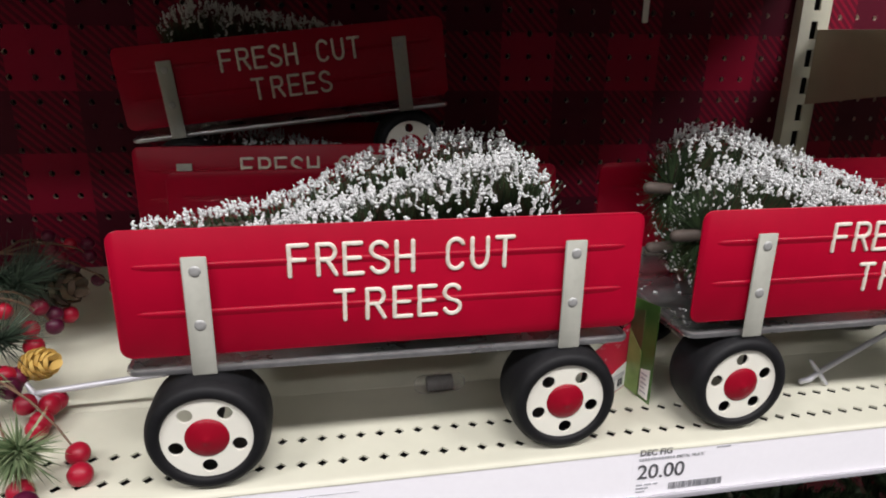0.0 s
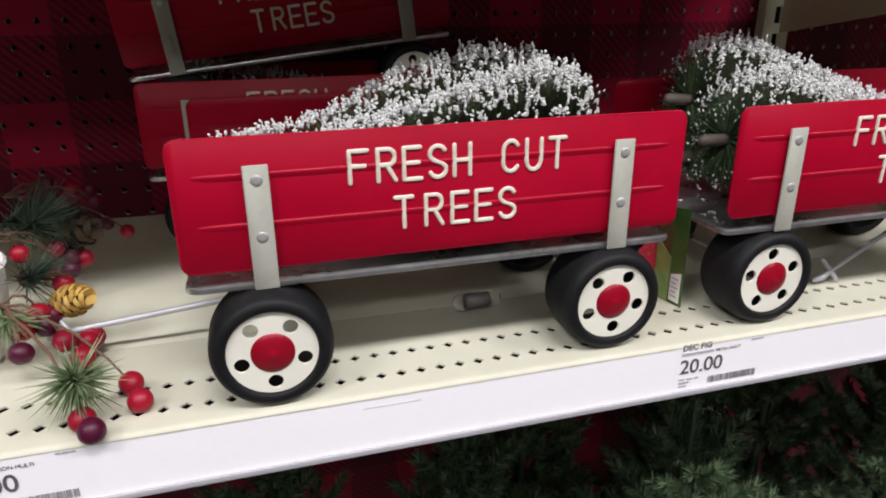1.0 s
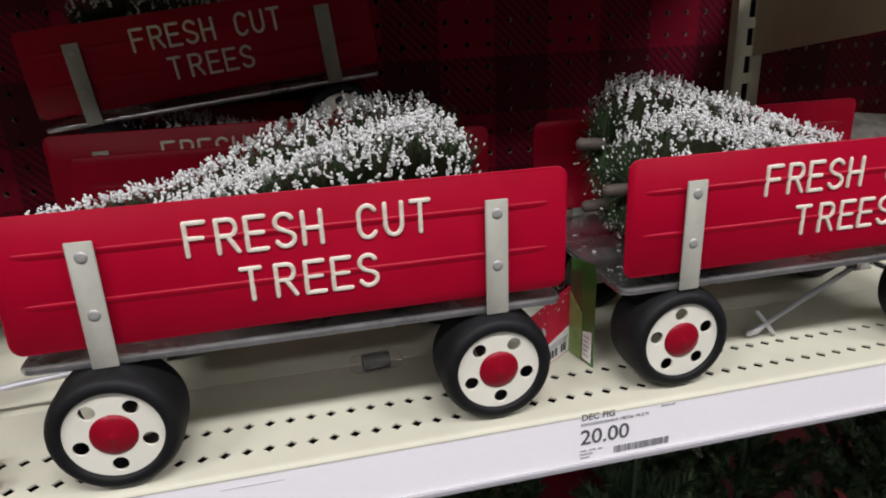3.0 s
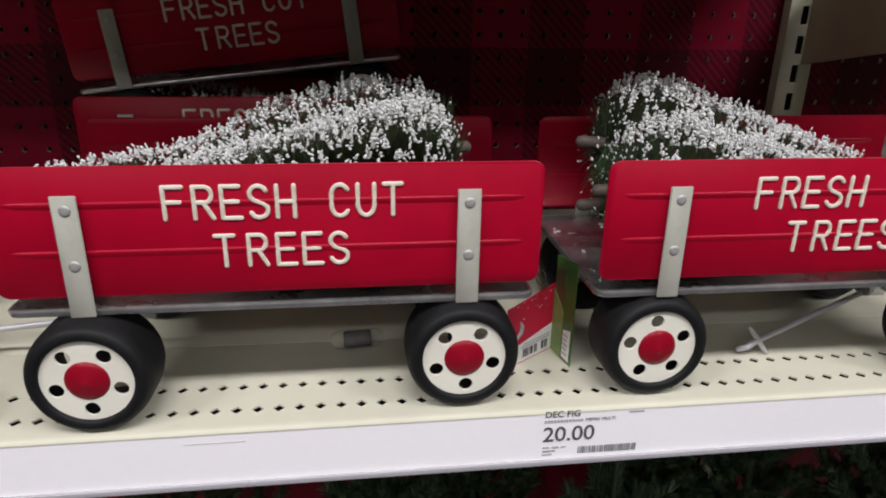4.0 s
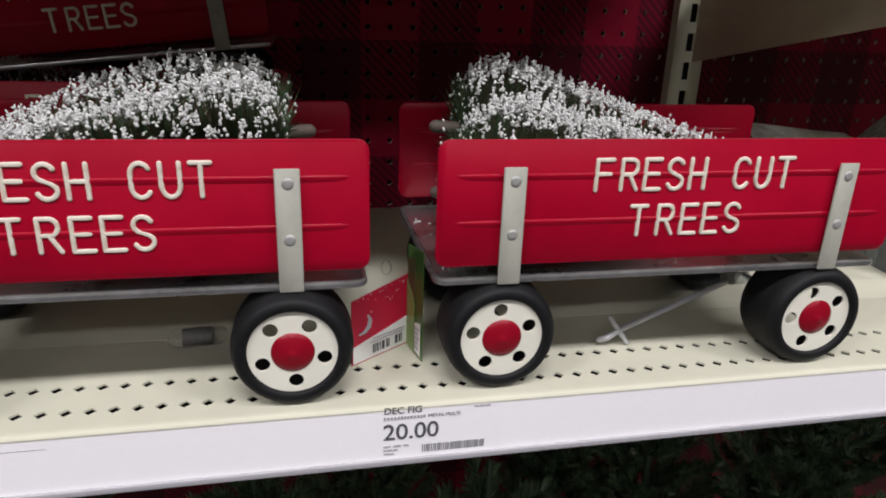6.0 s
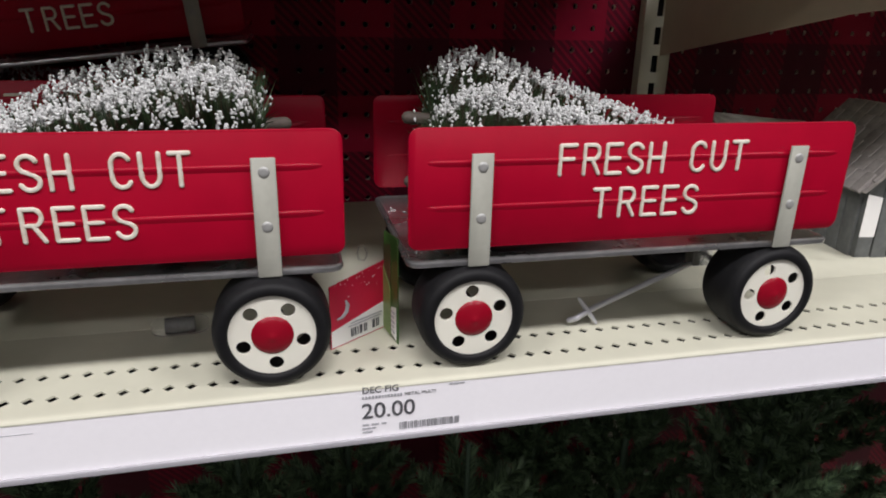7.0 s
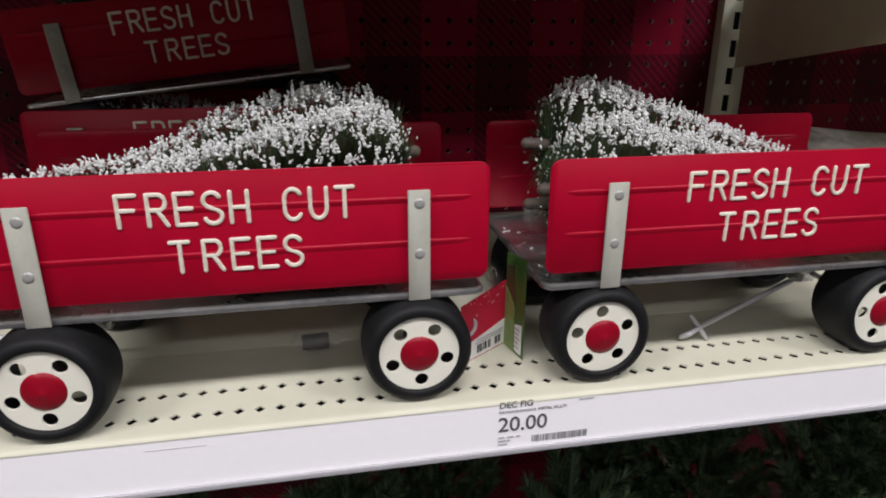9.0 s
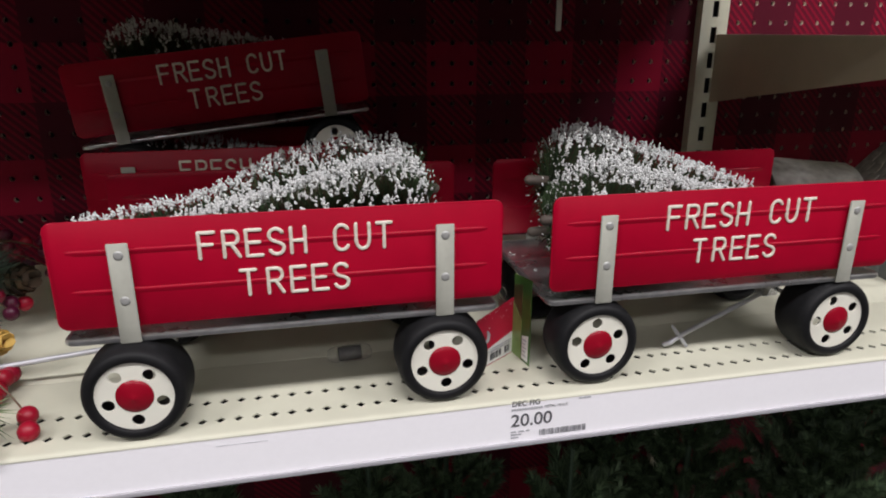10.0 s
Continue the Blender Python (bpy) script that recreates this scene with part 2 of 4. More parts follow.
# strokes of the raised capitals in a unit box
STROKES = {
    "F": [[(0, 0), (0, 1)], [(0, 1), (1, 1)], [(0, 0.53), (0.86, 0.53)]],
    "R": [[(0, 0), (0, 1)], [(0, 1), (0.55, 1)] + arc(0.6, 0.755, 0.36, 0.245, 80, -80) + [(0.55, 0.51), (0, 0.51)], [(0.5, 0.5), (1, 0)]],
    "E": [[(0, 0), (0, 1)], [(0, 1), (0.96, 1)], [(0, 0.52), (0.88, 0.52)], [(0, 0), (1, 0)]],
    "S": [arc(0.48, 0.75, 0.46, 0.25, 25, 200) + [(0.2, 0.56), (0.75, 0.44)] + arc(0.5, 0.25, 0.48, 0.25, 20, -158)],
    "H": [[(0, 0), (0, 1)], [(0.95, 0), (0.95, 1)], [(0, 0.5), (0.95, 0.5)]],
    "C": [arc(0.5, 0.68, 0.48, 0.32, 30, 180) + arc(0.5, 0.32, 0.48, 0.32, 180, 330)],
    "U": [[(0, 1)] + arc(0.47, 0.36, 0.47, 0.36, 180, 360) + [(0.94, 1)]],
    "T": [[(0, 1), (1, 1)], [(0.5, 0), (0.5, 1)]],
}
SHARED = {}


def shared(key, build):
    if key not in SHARED:
        SHARED[key] = build()
    return SHARED[key]


def letter_mesh(ch):
    """A capital of slightly uneven pressed strokes."""
    def build():
        bm = bmesh.new()
        for k, stroke in enumerate(STROKES[ch]):
            line = [Vector((x * 0.0094, 0, z * 0.0171)) for x, z in stroke]
            fine = [line[0]]
            for a, b in zip(line, line[1:]):
                steps = max(1, int((b - a).length / 0.0022))
                fine += [a.lerp(b, (i + 1) / steps) for i in range(steps)]
            radii = [0.00124 * (1 + 0.16 * noise.noise(Vector((p.x * 420 + ord(ch), k * 3.1, p.z * 420)))) for p in fine]
            sweep(bm, fine, radii, 8, 0.8)
        return mesh_of(bm, "letter", LETTER)
    return shared("letter" + ch, build)


# ---- toy wagon ----
LONG, DEEP, TYRE, AXLE = 0.2900, 0.150, 0.0336, 0.1032
BED, PANEL, HIGH = 0.0684, 0.0778, 0.0708      # heights of the bed rim, the panels' lower edge, and their own height
ROW1 = [("F", 0.0), ("R", 0.0150), ("E", 0.0290), ("S", 0.0430), ("H", 0.0570), ("C", 0.0850), ("U", 0.0990), ("T", 0.1130)]
ROW2 = [("T", 0.0), ("R", 0.0170), ("E", 0.0320), ("E", 0.0460), ("S", 0.0600)]


def panel_mesh():
    bm = bmesh.new()
    rounded_plate(bm, LONG, HIGH, 0.0065, 0.0, 0.0016)
    return mesh_of(bm, "side_panel", RED)


def rib_mesh():
    """Pressed rib that stands out of both faces of a panel: a crisp upper edge and a long soft lower flank."""
    bm = bmesh.new()
    x0, x1 = 0.0085, LONG - 0.0085
    prof = [(0.0008, 0.0017), (0.0002, 0.00165), (-0.0004, 0.0012), (-0.00075, 0.0006), (-0.0008, 0.0), (-0.00055, -0.0011), (-0.0001, -0.0023), (0.0003, -0.0034), (0.0008, -0.0036)]
    prof += [(0.0016 - y, z) for y, z in prof[-2:0:-1]]
    rows = []
    for x, k in ((x0, 0.15), (x0 + 0.003, 0.62), (x0 + 0.009, 0.92), (x0 + 0.020, 1.0), (x1 - 0.020, 1.0), (x1 - 0.009, 0.92), (x1 - 0.003, 0.62), (x1, 0.15)):
        rows.append([bm.verts.new((x, 0.0008 + (y - 0.0008) * k, z * (0.4 + 0.6 * k))) for y, z in prof])
    for a, b in zip(rows, rows[1:]):
        for q in range(len(prof)):
            bm.faces.new((a[q], a[(q + 1) % len(prof)], b[(q + 1) % len(prof)], b[q]))
    bm.faces.new(rows[0]), bm.faces.new(rows[-1][::-1])
    return mesh_of(bm, "rib", RED)


def strap_mesh():
    bm = bmesh.new()
    rounded_plate(bm, 0.0128, 0.0670, 0.0006, 0, 0.0014, 2)
    return mesh_of(bm, "strap", STRAP)


def rivet_mesh():
    bm = bmesh.new()
    lathe(bm, [(0, -0.0008), (0.0018, -0.0008), (0.0027, -0.0005), (0.0031, 0), (0.0031, 0.0004)], 18)
    return mesh_of(bm, "rivet", RIVET)


def bed_mesh():
    bm = bmesh.new()
    x0, x1, y0, y1 = -0.1435, 0.1425, 0.0016, DEEP + 0.0005
    box(bm, x0 + 0.002, x1 - 0.002, y0 + 0.002, y1 - 0.002, 0.0645, 0.0662)
    r, c = 0.0017, 0.006
    ring = []
    for cx, cy, a0 in ((x1 - c, y1 - c, 0), (x0 + c, y1 - c, 90), (x0 + c, y0 + c, 180), (x1 - c, y0 + c, 270)):
        for i in range(5):
            a = radians(a0 + 22.5 * i)
            ring.append(Vector((cx + c * math.cos(a), cy + c * math.sin(a), 0.0648)))
    rows = []
    for i, p in enumerate(ring):
        d = (ring[(i + 1) % len(ring)] - ring[i - 1]).normalized()
        out = Vector((d.y, -d.x, 0))
        rows.append([bm.verts.new(p + out * r * math.cos(2 * math.pi * k / 8) + Vector((0, 0, 1.25 * r * math.sin(2 * math.pi * k / 8)))) for k in range(8)])
    for i in range(len(rows)):
        a, b = rows[i], rows[(i + 1) % len(rows)]
        for k in range(8):
            bm.faces.new((a[k], a[(k + 1) % 8], b[(k + 1) % 8], b[k]))
    return mesh_of(bm, "bed", ZINC)


def tyre_mesh():
    bm = bmesh.new()
    R, w = TYRE, 0.0345
    half = [(0.0232, 0.0060), (0.0243, 0.0014), (0.0247, -0.0002), (0.0254, -0.0009), (0.0270, -0.0013), (0.0290, -0.0011), (0.0307, 0.0000), (0.0316, 0.0012), (0.0320, 0.0022), (0.0327, 0.0034), (0.0332, 0.0056), (R, 0.0092)]
    lathe(bm, half + [(r, w - y) for r, y in half[::-1]] + [(0.0232, 0.0060)], 64)
    return mesh_of(bm, "tyre", RUBBER)


def disc_mesh():
    bm = bmesh.new()
    edges = []

    def circle(cx, cz, r, n):
        vs = [bm.verts.new((cx + r * math.cos(2 * math.pi * i / n), 0.0012, cz + r * math.sin(2 * math.pi * i / n))) for i in range(n)]
        edges.extend(bm.edges.new((vs[i], vs[(i + 1) % n])) for i in range(n))
    circle(0, 0, 0.0246, 56)
    for k in range(5):
        a = radians(72 * k - 90)
        circle(0.0176 * math.cos(a), 0.0176 * math.sin(a), 0.0041, 18)
    bmesh.ops.triangle_fill(bm, use_beauty=True, use_dissolve=False, edges=edges)
    got = bmesh.ops.extrude_face_region(bm, geom=list(bm.faces))
    for v in got["geom"]:
        if isinstance(v, bmesh.types.BMVert):
            v.co.y += 0.0014
    return mesh_of(bm, "wheel_disc", CREAM)


def cap_mesh():
    bm = bmesh.new()
    lathe(bm, [(0, -0.0028), (0.0012, -0.0027), (0.0024, -0.0021), (0.0036, -0.0018), (0.0066, -0.0012), (0.0094, -0.0003), (0.0112, 0.0006), (0.0119, 0.0013), (0.0119, 0.003)], 32)
    return mesh_of(bm, "hub_cap", RED_CAP)


def well_mesh():
    """The hub tube; the wheel is open behind its disc."""
    bm = bmesh.new()
    lathe(bm, [(0.0060, 0.0026), (0.0060, 0.0300), (0.0030, 0.0300), (0.0030, 0.0026), (0.0060, 0.0026)], 24)
    return mesh_of(bm, "hub_tube", SHARED_WELL)


SHARED_WELL = material("grey_hub_plastic", (0.10, 0.10, 0.10), 0.6, vary=0.2)


def toy_wagon(m, label, handle, turns, outs=(0.0055, 0.0055), spots=(-AXLE, AXLE)):
    """outs: how far the wheels of the two axles stand out beyond the panels; spots: the axles' places along the wagon."""
    w = thing("toy_wagon", m, label, "toy wagon", "toy wagons")
    pm, sm, rm = shared("panel", panel_mesh), shared("strap", strap_mesh), shared("rivet", rivet_mesh)
    part("bed", shared("bed", bed_mesh), None, w, "galvanised sheet metal bed with rolled rim", Matrix.Translation((0, 0, BED - 0.0648)))
    for side in (0, 1):
        turn = Matrix.Identity(4) if side == 0 else Matrix.Translation((0, DEEP, 0)) @ Matrix.Rotation(math.pi, 4, "Z")
        panel = part("side_panel", pm, None, w, "red enamelled side panel with cream raised lettering", turn @ Matrix.Translation((-LONG / 2, 0, PANEL)))
        for rz in (0.0510, 0.0249):
            part("rib", shared("rib", rib_mesh), None, panel, at=Matrix.Translation((0, 0, rz)))
        for x0, z0, row in ((-0.0558, 0.1202, ROW1), (-0.0322, 0.0934, ROW2)):
            for ch, dx in row:
                part("letter", letter_mesh(ch), None, panel, at=Matrix.Translation((x0 + dx + LONG / 2, -0.0003, z0 - PANEL)))
        for sx in (-AXLE, AXLE):
            s = part("strap", sm, None, w, "dull zinc strap with two rivets", turn @ Matrix.Translation((sx - 0.0064, -0.0034, 0.0673)))
            for rz in (0.0966, 0.1266):
                part("rivet", rm, None, s, at=Matrix.Translation((0.0066, 0, rz - 0.0673)))
    k = 0
    for sx, out in zip(spots, outs):
        bm = bmesh.new()
        sweep(bm, [(sx, 0.03, TYRE), (sx, DEEP - 0.03, TYRE)], 0.0022, 10)
        part("axle", bm, ZINC, w)
        bm = bmesh.new()
        box(bm, sx - 0.010, sx + 0.010, 0.042, DEEP - 0.042, 0.0585, BED - 0.0006, 0.001)
        for y in (0.044, DEEP - 0.046):
            box(bm, sx - 0.005, sx + 0.005, y, y + 0.002, TYRE - 0.004, 0.060, 0.0004)
        part("axle_bracket", bm, ZINC, w)
        for side in (0, 1):
            turn = Matrix.Translation((sx, -out, TYRE)) if side == 0 else Matrix.Translation((sx, DEEP + out, TYRE)) @ Matrix.Rotation(math.pi, 4, "Z")
            wheel = part("wheel", shared("tyre", tyre_mesh), None, w, "black rubber tyre with cream disc and red hub cap", turn @ Matrix.Rotation(radians(-turns[k % len(turns)]), 4, "Y"))
            part("wheel_disc", shared("disc", disc_mesh), None, wheel)
            part("hub_cap", shared("cap", cap_mesh), None, wheel)
            part("hub_tube", shared("well", well_mesh), None, wheel)
            k += 1
    # pull handle: a thin rod with a cross bar and a bent end
    if handle:
        a, b = Vector(handle[0]), Vector(handle[1])
        d = (b - a).normalized()
        flat = Vector((-d.y, d.x, 0)).normalized()
        bm = bmesh.new()
        sweep(bm, [a, a.lerp(b, 0.5), b, b + d * 0.010 - Vector((0, 0, 0.002)), b + d * 0.013 - flat * 0.004 - Vector((0, 0, 0.004))], 0.0021, 10)
        rod = part("handle_rod", bm, HANDLE, w, "thin grey pull handle rod")
        bm = bmesh.new()
        tilt = Vector((-0.0058, 0.0030, 0.0084))
        sweep(bm, [b + tilt, b, b - tilt], [0.0013, 0.0022, 0.0013], 10)
        part("cross_bar", bm, HANDLE, rod)
        bm = bmesh.new()
        box(bm, a.x - 0.008, a.x + 0.008, a.y - 0.006, a.y + 0.006, a.z - 0.003, BED - 0.0008, 0.001)
        part("handle_bracket", bm, ZINC, w)
    return w


# ---- snowy bottle-brush tree, lying along +x from its foot to its tip ----
def icosa():
    f = (1 + 5 ** 0.5) / 2
    v = [(-1, f, 0), (1, f, 0), (-1, -f, 0), (1, -f, 0), (0, -1, f), (0, 1, f), (0, -1, -f), (0, 1, -f), (f, 0, -1), (f, 0, 1), (-f, 0, -1), (-f, 0, 1)]
    t = [(0, 11, 5), (0, 5, 1), (0, 1, 7), (0, 7, 10), (0, 10, 11), (1, 5, 9), (5, 11, 4), (11, 10, 2), (10, 7, 6), (7, 1, 8), (3, 9, 4), (3, 4, 2), (3, 2, 6), (3, 6, 8), (3, 8, 9), (4, 9, 5), (2, 4, 11), (6, 2, 10), (8, 6, 7), (9, 8, 1)]
    return np.array(v) / np.linalg.norm(v[0]), np.array(t)


ICO_V, ICO_F = icosa()


def raw_mesh(name, verts, faces, mat, smooth=False):
    me = bpy.data.meshes.new(name)
    me.from_pydata([tuple(v) for v in verts], [], [tuple(int(i) for i in f) for f in faces])
    me.materials.append(mat)
    if smooth:
        me.polygons.foreach_set("use_smooth", [True] * len(me.polygons))
    return me


def frame_of(d):
    d = d / np.linalg.norm(d)
    a = np.cross(d, (0.3, 0.9, 0.31))
    a /= np.linalg.norm(a)
    return d, a, np.cross(d, a)


def spike(verts, faces, p, q, w):
    """A thin three-sided needle from p to q."""
    d, a, b = frame_of(q - p)
    i = len(verts)
    for k in range(3):
        t = 2 * math.pi * k / 3
        verts.append(p + w * (math.cos(t) * a + math.sin(t) * b))
    verts.append(q)
    faces.extend([(i, i + 1, i + 3), (i + 1, i + 2, i + 3), (i + 2, i, i + 3)])


def blob(rng, verts, faces, c, d, long, wide):
    d, a, b = frame_of(d)
    i = len(verts)
    jit = rng.uniform(0.65, 1.3, 12)
    for k in range(12):
        x, y, z = ICO_V[k] * jit[k]
        verts.append(c + d * x * long + a * y * wide + b * z * wide)
    faces.extend((f + i) for f in ICO_F)


PLAIN_CONE = ((0.0, 0.78), (0.05, 0.93), (0.14, 1.0), (0.45, 0.66), (0.75, 0.30), (1.0, 0.03))
LONG_TIP = ((0.0, 0.76), (0.05, 0.91), (0.20, 1.0), (0.43, 0.76), (0.56, 0.42), (0.66, 0.24), (0.78, 0.17), (1.0, 0.05))


def tree_meshes(key, L, R, seed, outline, amount):
    """Bristles round a trunk, with small crusted snow clumps at their ends, thick above and sparse below."""
    def build():
        rng = np.random.default_rng(seed)
        gv, gf, bv, bf, wv, wf = [], [], [], [], [], []
        up = np.array((0.0, 0.0, 1.0))
        ss, rr = zip(*outline)
        fine = np.linspace(0, 1, 200)
        area = np.cumsum(np.interp(fine, ss, rr) + 0.06)
        area /= area[-1]

        def place():
            s = float(np.interp(rng.uniform(0, 1), area, fine))
            return s, R * float(np.interp(s, ss, rr)) + 0.003

        for i in range(int(5200 * amount)):
            s, reach = place()
            a = rng.uniform(0, 2 * math.pi)
            out = np.array((0.0, math.cos(a), math.sin(a)))
            d = out + np.array((rng.normal(0.12, 0.16), 0, 0)) + up * 0.22 + rng.normal(0, 0.13, 3)
            d /= np.linalg.norm(d)
            ln = reach * rng.uniform(0.66, 1.02)
            d[1] = max(-0.040 / max(ln, 1e-4), min(0.040 / max(ln, 1e-4), d[1]))
            p = np.array((s * L, 0, 0))
            if rng.uniform() < 0.22:
                spike(bv, bf, p + d * ln * 0.35, p + d * (ln + 0.001), 0.00045)
            else:
                spike(gv, gf, p + d * ln * 0.25, p + d * ln, 0.00055)
        # the foot end: bristles that lean back and hang, with scattered specks
        for i in range(int(700 * amount)):
            a = rng.uniform(0, 2 * math.pi)
            ln = R * rng.uniform(0.45, 0.92)
            d = np.array((rng.normal(-0.16, 0.12), math.cos(a), math.sin(a) - 0.12)) + rng.normal(0, 0.08, 3)
            d /= np.linalg.norm(d)
            d[1] = max(-0.040 / ln, min(0.040 / ln, d[1]))
            p = np.array((rng.uniform(0.0, 0.05) * L, 0, 0))
            spike(gv, gf, p + d * ln * 0.2, p + d * ln, 0.00060)
            if rng.uniform() < 0.28:
                w = rng.uniform(0.00045, 0.00085)
                blob(rng, wv, wf, p + d * ln * rng.uniform(0.55, 1.0), d + up * 0.6, w * 2.0, w)
        # frosted twig ends that stand up side by side, in ragged drifts
        for i in range(int(2500 * amount)):
            s, reach = place()
            a = rng.uniform(0, 2 * math.pi)
            out = np.array((0.0, math.cos(a), math.sin(a)))
            patch = 0.5 + 0.5 * math.sin(4.3 * a + 27 * s + seed) * math.sin(2.7 * a - 41 * s)
            cover = (0.04 + 0.96 * max(0.0, 0.12 + 0.88 * out[2])) * (0.16 + 0.84 * patch) + 0.70 * s * max(0.2, out[2])
            if rng.uniform() > cover:
                continue
            d = out * 0.42 + up * 0.90 + rng.normal(0, 0.14, 3)
            d /= np.linalg.norm(d)
            d[1] *= 0.6
            c = np.array((s * L, 0, 0)) + out * reach * rng.uniform(0.82, 1.0)
            c[1] = max(-0.0395, min(0.0395, c[1]))
            tall = rng.uniform(0.0016, 0.0056) * (0.7 + 0.5 * patch)
            wide = rng.uniform(0.00075, 0.00140)
            n = rng.integers(3, 7)
            for k in range(n):
                u = k / (n - 1)
                at = c + d * tall * (u - 0.15) + rng.normal(0, 0.00058, 3)
                blob(rng, wv, wf, at, d + rng.normal(0, 0.25, 3), tall / n * 0.95, wide * (1.1 - 0.45 * u))
            for k in range(rng.integers(1, 4)):
                at = c + d * tall * rng.uniform(0.0, 0.7)
                q = d + rng.normal(0, 0.6, 3)
                spike(wv, wf, at, at + q / np.linalg.norm(q) * rng.uniform(0.0012, 0.0026), 0.00036)
        bm = bmesh.new()
        sweep(bm, [(-0.017, 0, 0), (0.02, 0, 0), (L * 0.6, 0, 0), (L, 0, 0)], [0.0043, 0.0043, 0.003, 0.001], 12)
        return (mesh_of(bm, "trunk", STUMP), raw_mesh("green_bristles", gv, gf, NEEDLE), raw_mesh("brown_bristles", bv, bf, TWIG), raw_mesh("flocking", wv, wf, FLOCK, True))
    return shared(key, build)


def snowy_tree(base, tip, R, key, seed, outline=PLAIN_CONE, amount=1.0, label="small green bottle-brush tree with white flocking, lying in wagon"):
    base, tip = Vector(base), Vector(tip)
    d = (tip - base)
    L = d.length
    x = d.normalized()
    y = Vector((0, 0, 1)).cross(x).normalized()
    z = x.cross(y)
    m = Matrix((x, y, z)).transposed().to_4x4()
    m.translation = base
    t = thing("snowy_tree", m, label, "decorative tree", "snowy trees in the wagons")
    trunk, green, brown, white = tree_meshes(key, L, R, seed, outline, amount)
    part("trunk", trunk, None, t, "grey-brown round wooden trunk stub")
    for nm, me in (("green_bristles", green), ("brown_bristles", brown), ("flocking", white)):
        part(nm, me, None, t)
    return t


# ---- structure: shelf, pegboard, store round about ----
PITCH, ROW_A, ROW_B = 0.01223, 0.3643, 0.3895
SX0, SX1 = -1.20, 2.20


def perforated(bm, cells, z, thick):
    """Sheet cells (x0, x1, y0, y1, hole corners or None) with holes that go through."""
    for x0, x1, y0, y1, hole in cells:
        c = [bm.verts.new((x, y, z)) for x, y in ((x0, y0), (x1, y0), (x1, y1), (x0, y1))]
        if not hole:
            bm.faces.new(c)
            continue
        top = [bm.verts.new((x, y, z)) for x, y in hole]
        low = [bm.verts.new((x, y, z - thick)) for x, y in hole]
        for i in range(4):
            j = (i + 1) % 4
            bm.faces.new((c[i], c[j], top[i]))
            bm.faces.new((c[j], top[j], top[i]))
            bm.faces.new((top[i], top[j], low[j], low[i]))


def shelf_board():
    bm = bmesh.new()
    cells = []
    x = 0.0117 - PITCH / 2 - PITCH * 60
    n = 170
    d = 0.0037
    for yc, y0, y1 in ((ROW_A, 0.3490, 0.3745), (ROW_B, 0.3745, 0.3990)):
        for i in range(n):
            a, b = x + i * PITCH, x + (i + 1) * PITCH
            xc = (a + b) / 2
            cells.append((a, b, y0, y1, ((xc, yc - d), (xc + d, yc), (xc, yc + d), (xc - d, yc))))
    xa, xb = x, x + n * PITCH
    cells += [(xa, xb, 0.3990, 0.4450, None), (SX0, xa, 0.3490, 0.4450, None), (xb, SX1, 0.3490, 0.4450, None)]
    perforated(bm, cells, S, 0.0012)
    # rolled front edge
    prof = [(0.3490, S), (0.3470, S - 0.0002), (0.3455, S - 0.0009), (0.3448, S - 0.0020), (0.3448, S - 0.0028), (0.3470, S - 0.0030), (0.3470, S - 0.0365), (0.372, S - 0.0365), (0.372, S - 0.032)]
    left = [bm.verts.new((SX0, y, z)) for y, z in prof]
    right = [bm.verts.new((SX1, y, z)) for y, z in prof]
    for i in range(len(prof) - 1):
        bm.faces.new((left[i], right[i], right[i + 1], left[i + 1]))
    bmesh.ops.remove_doubles(bm, verts=bm.verts, dist=0.00002)
    me = bpy.data.meshes.new("shelf")
    bm.to_mesh(me)
    bm.free()
    me.materials.append(SHELF)
    ob = tagged(new("shelf", me), "cream powder-coated metal shelf with two rows of diamond holes", "shelf", "", "structure")
    bm = bmesh.new()
    box(bm, SX0, SX1, 0.4458, 0.748, S - 0.004, S, 0.0006)
    box(bm, SX0, SX1, 0.4100, 0.4458, S - 0.0060, S - 0.0022)
    part("rear_board", bm, SHELF, ob)
    # added black sheet: the shade under the perforated board, as colour
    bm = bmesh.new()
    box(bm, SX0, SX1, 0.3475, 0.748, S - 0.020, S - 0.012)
    part("shade_sheet", bm, DARK, ob, "added black sheet, painted shade below the shelf holes")
    return ob


shelf_board()


def price_channel():
    bm = bmesh.new()
    box(bm, SX0, SX1, 0.3452, 0.3464, S - 0.0368, S - 0.0024, 0.0002)
    ob = solid("price_channel", bm, PAPER, "white paper price strip along the shelf edge", "price strip", "structure")
    bm = bmesh.new()
    box(bm, SX0, SX1, 0.3428, 0.3450, S - 0.0388, S - 0.0352, 0.0006)
    part("channel_lip", bm, CHANNEL, ob, "grey translucent plastic lip")
    return ob


price_channel()


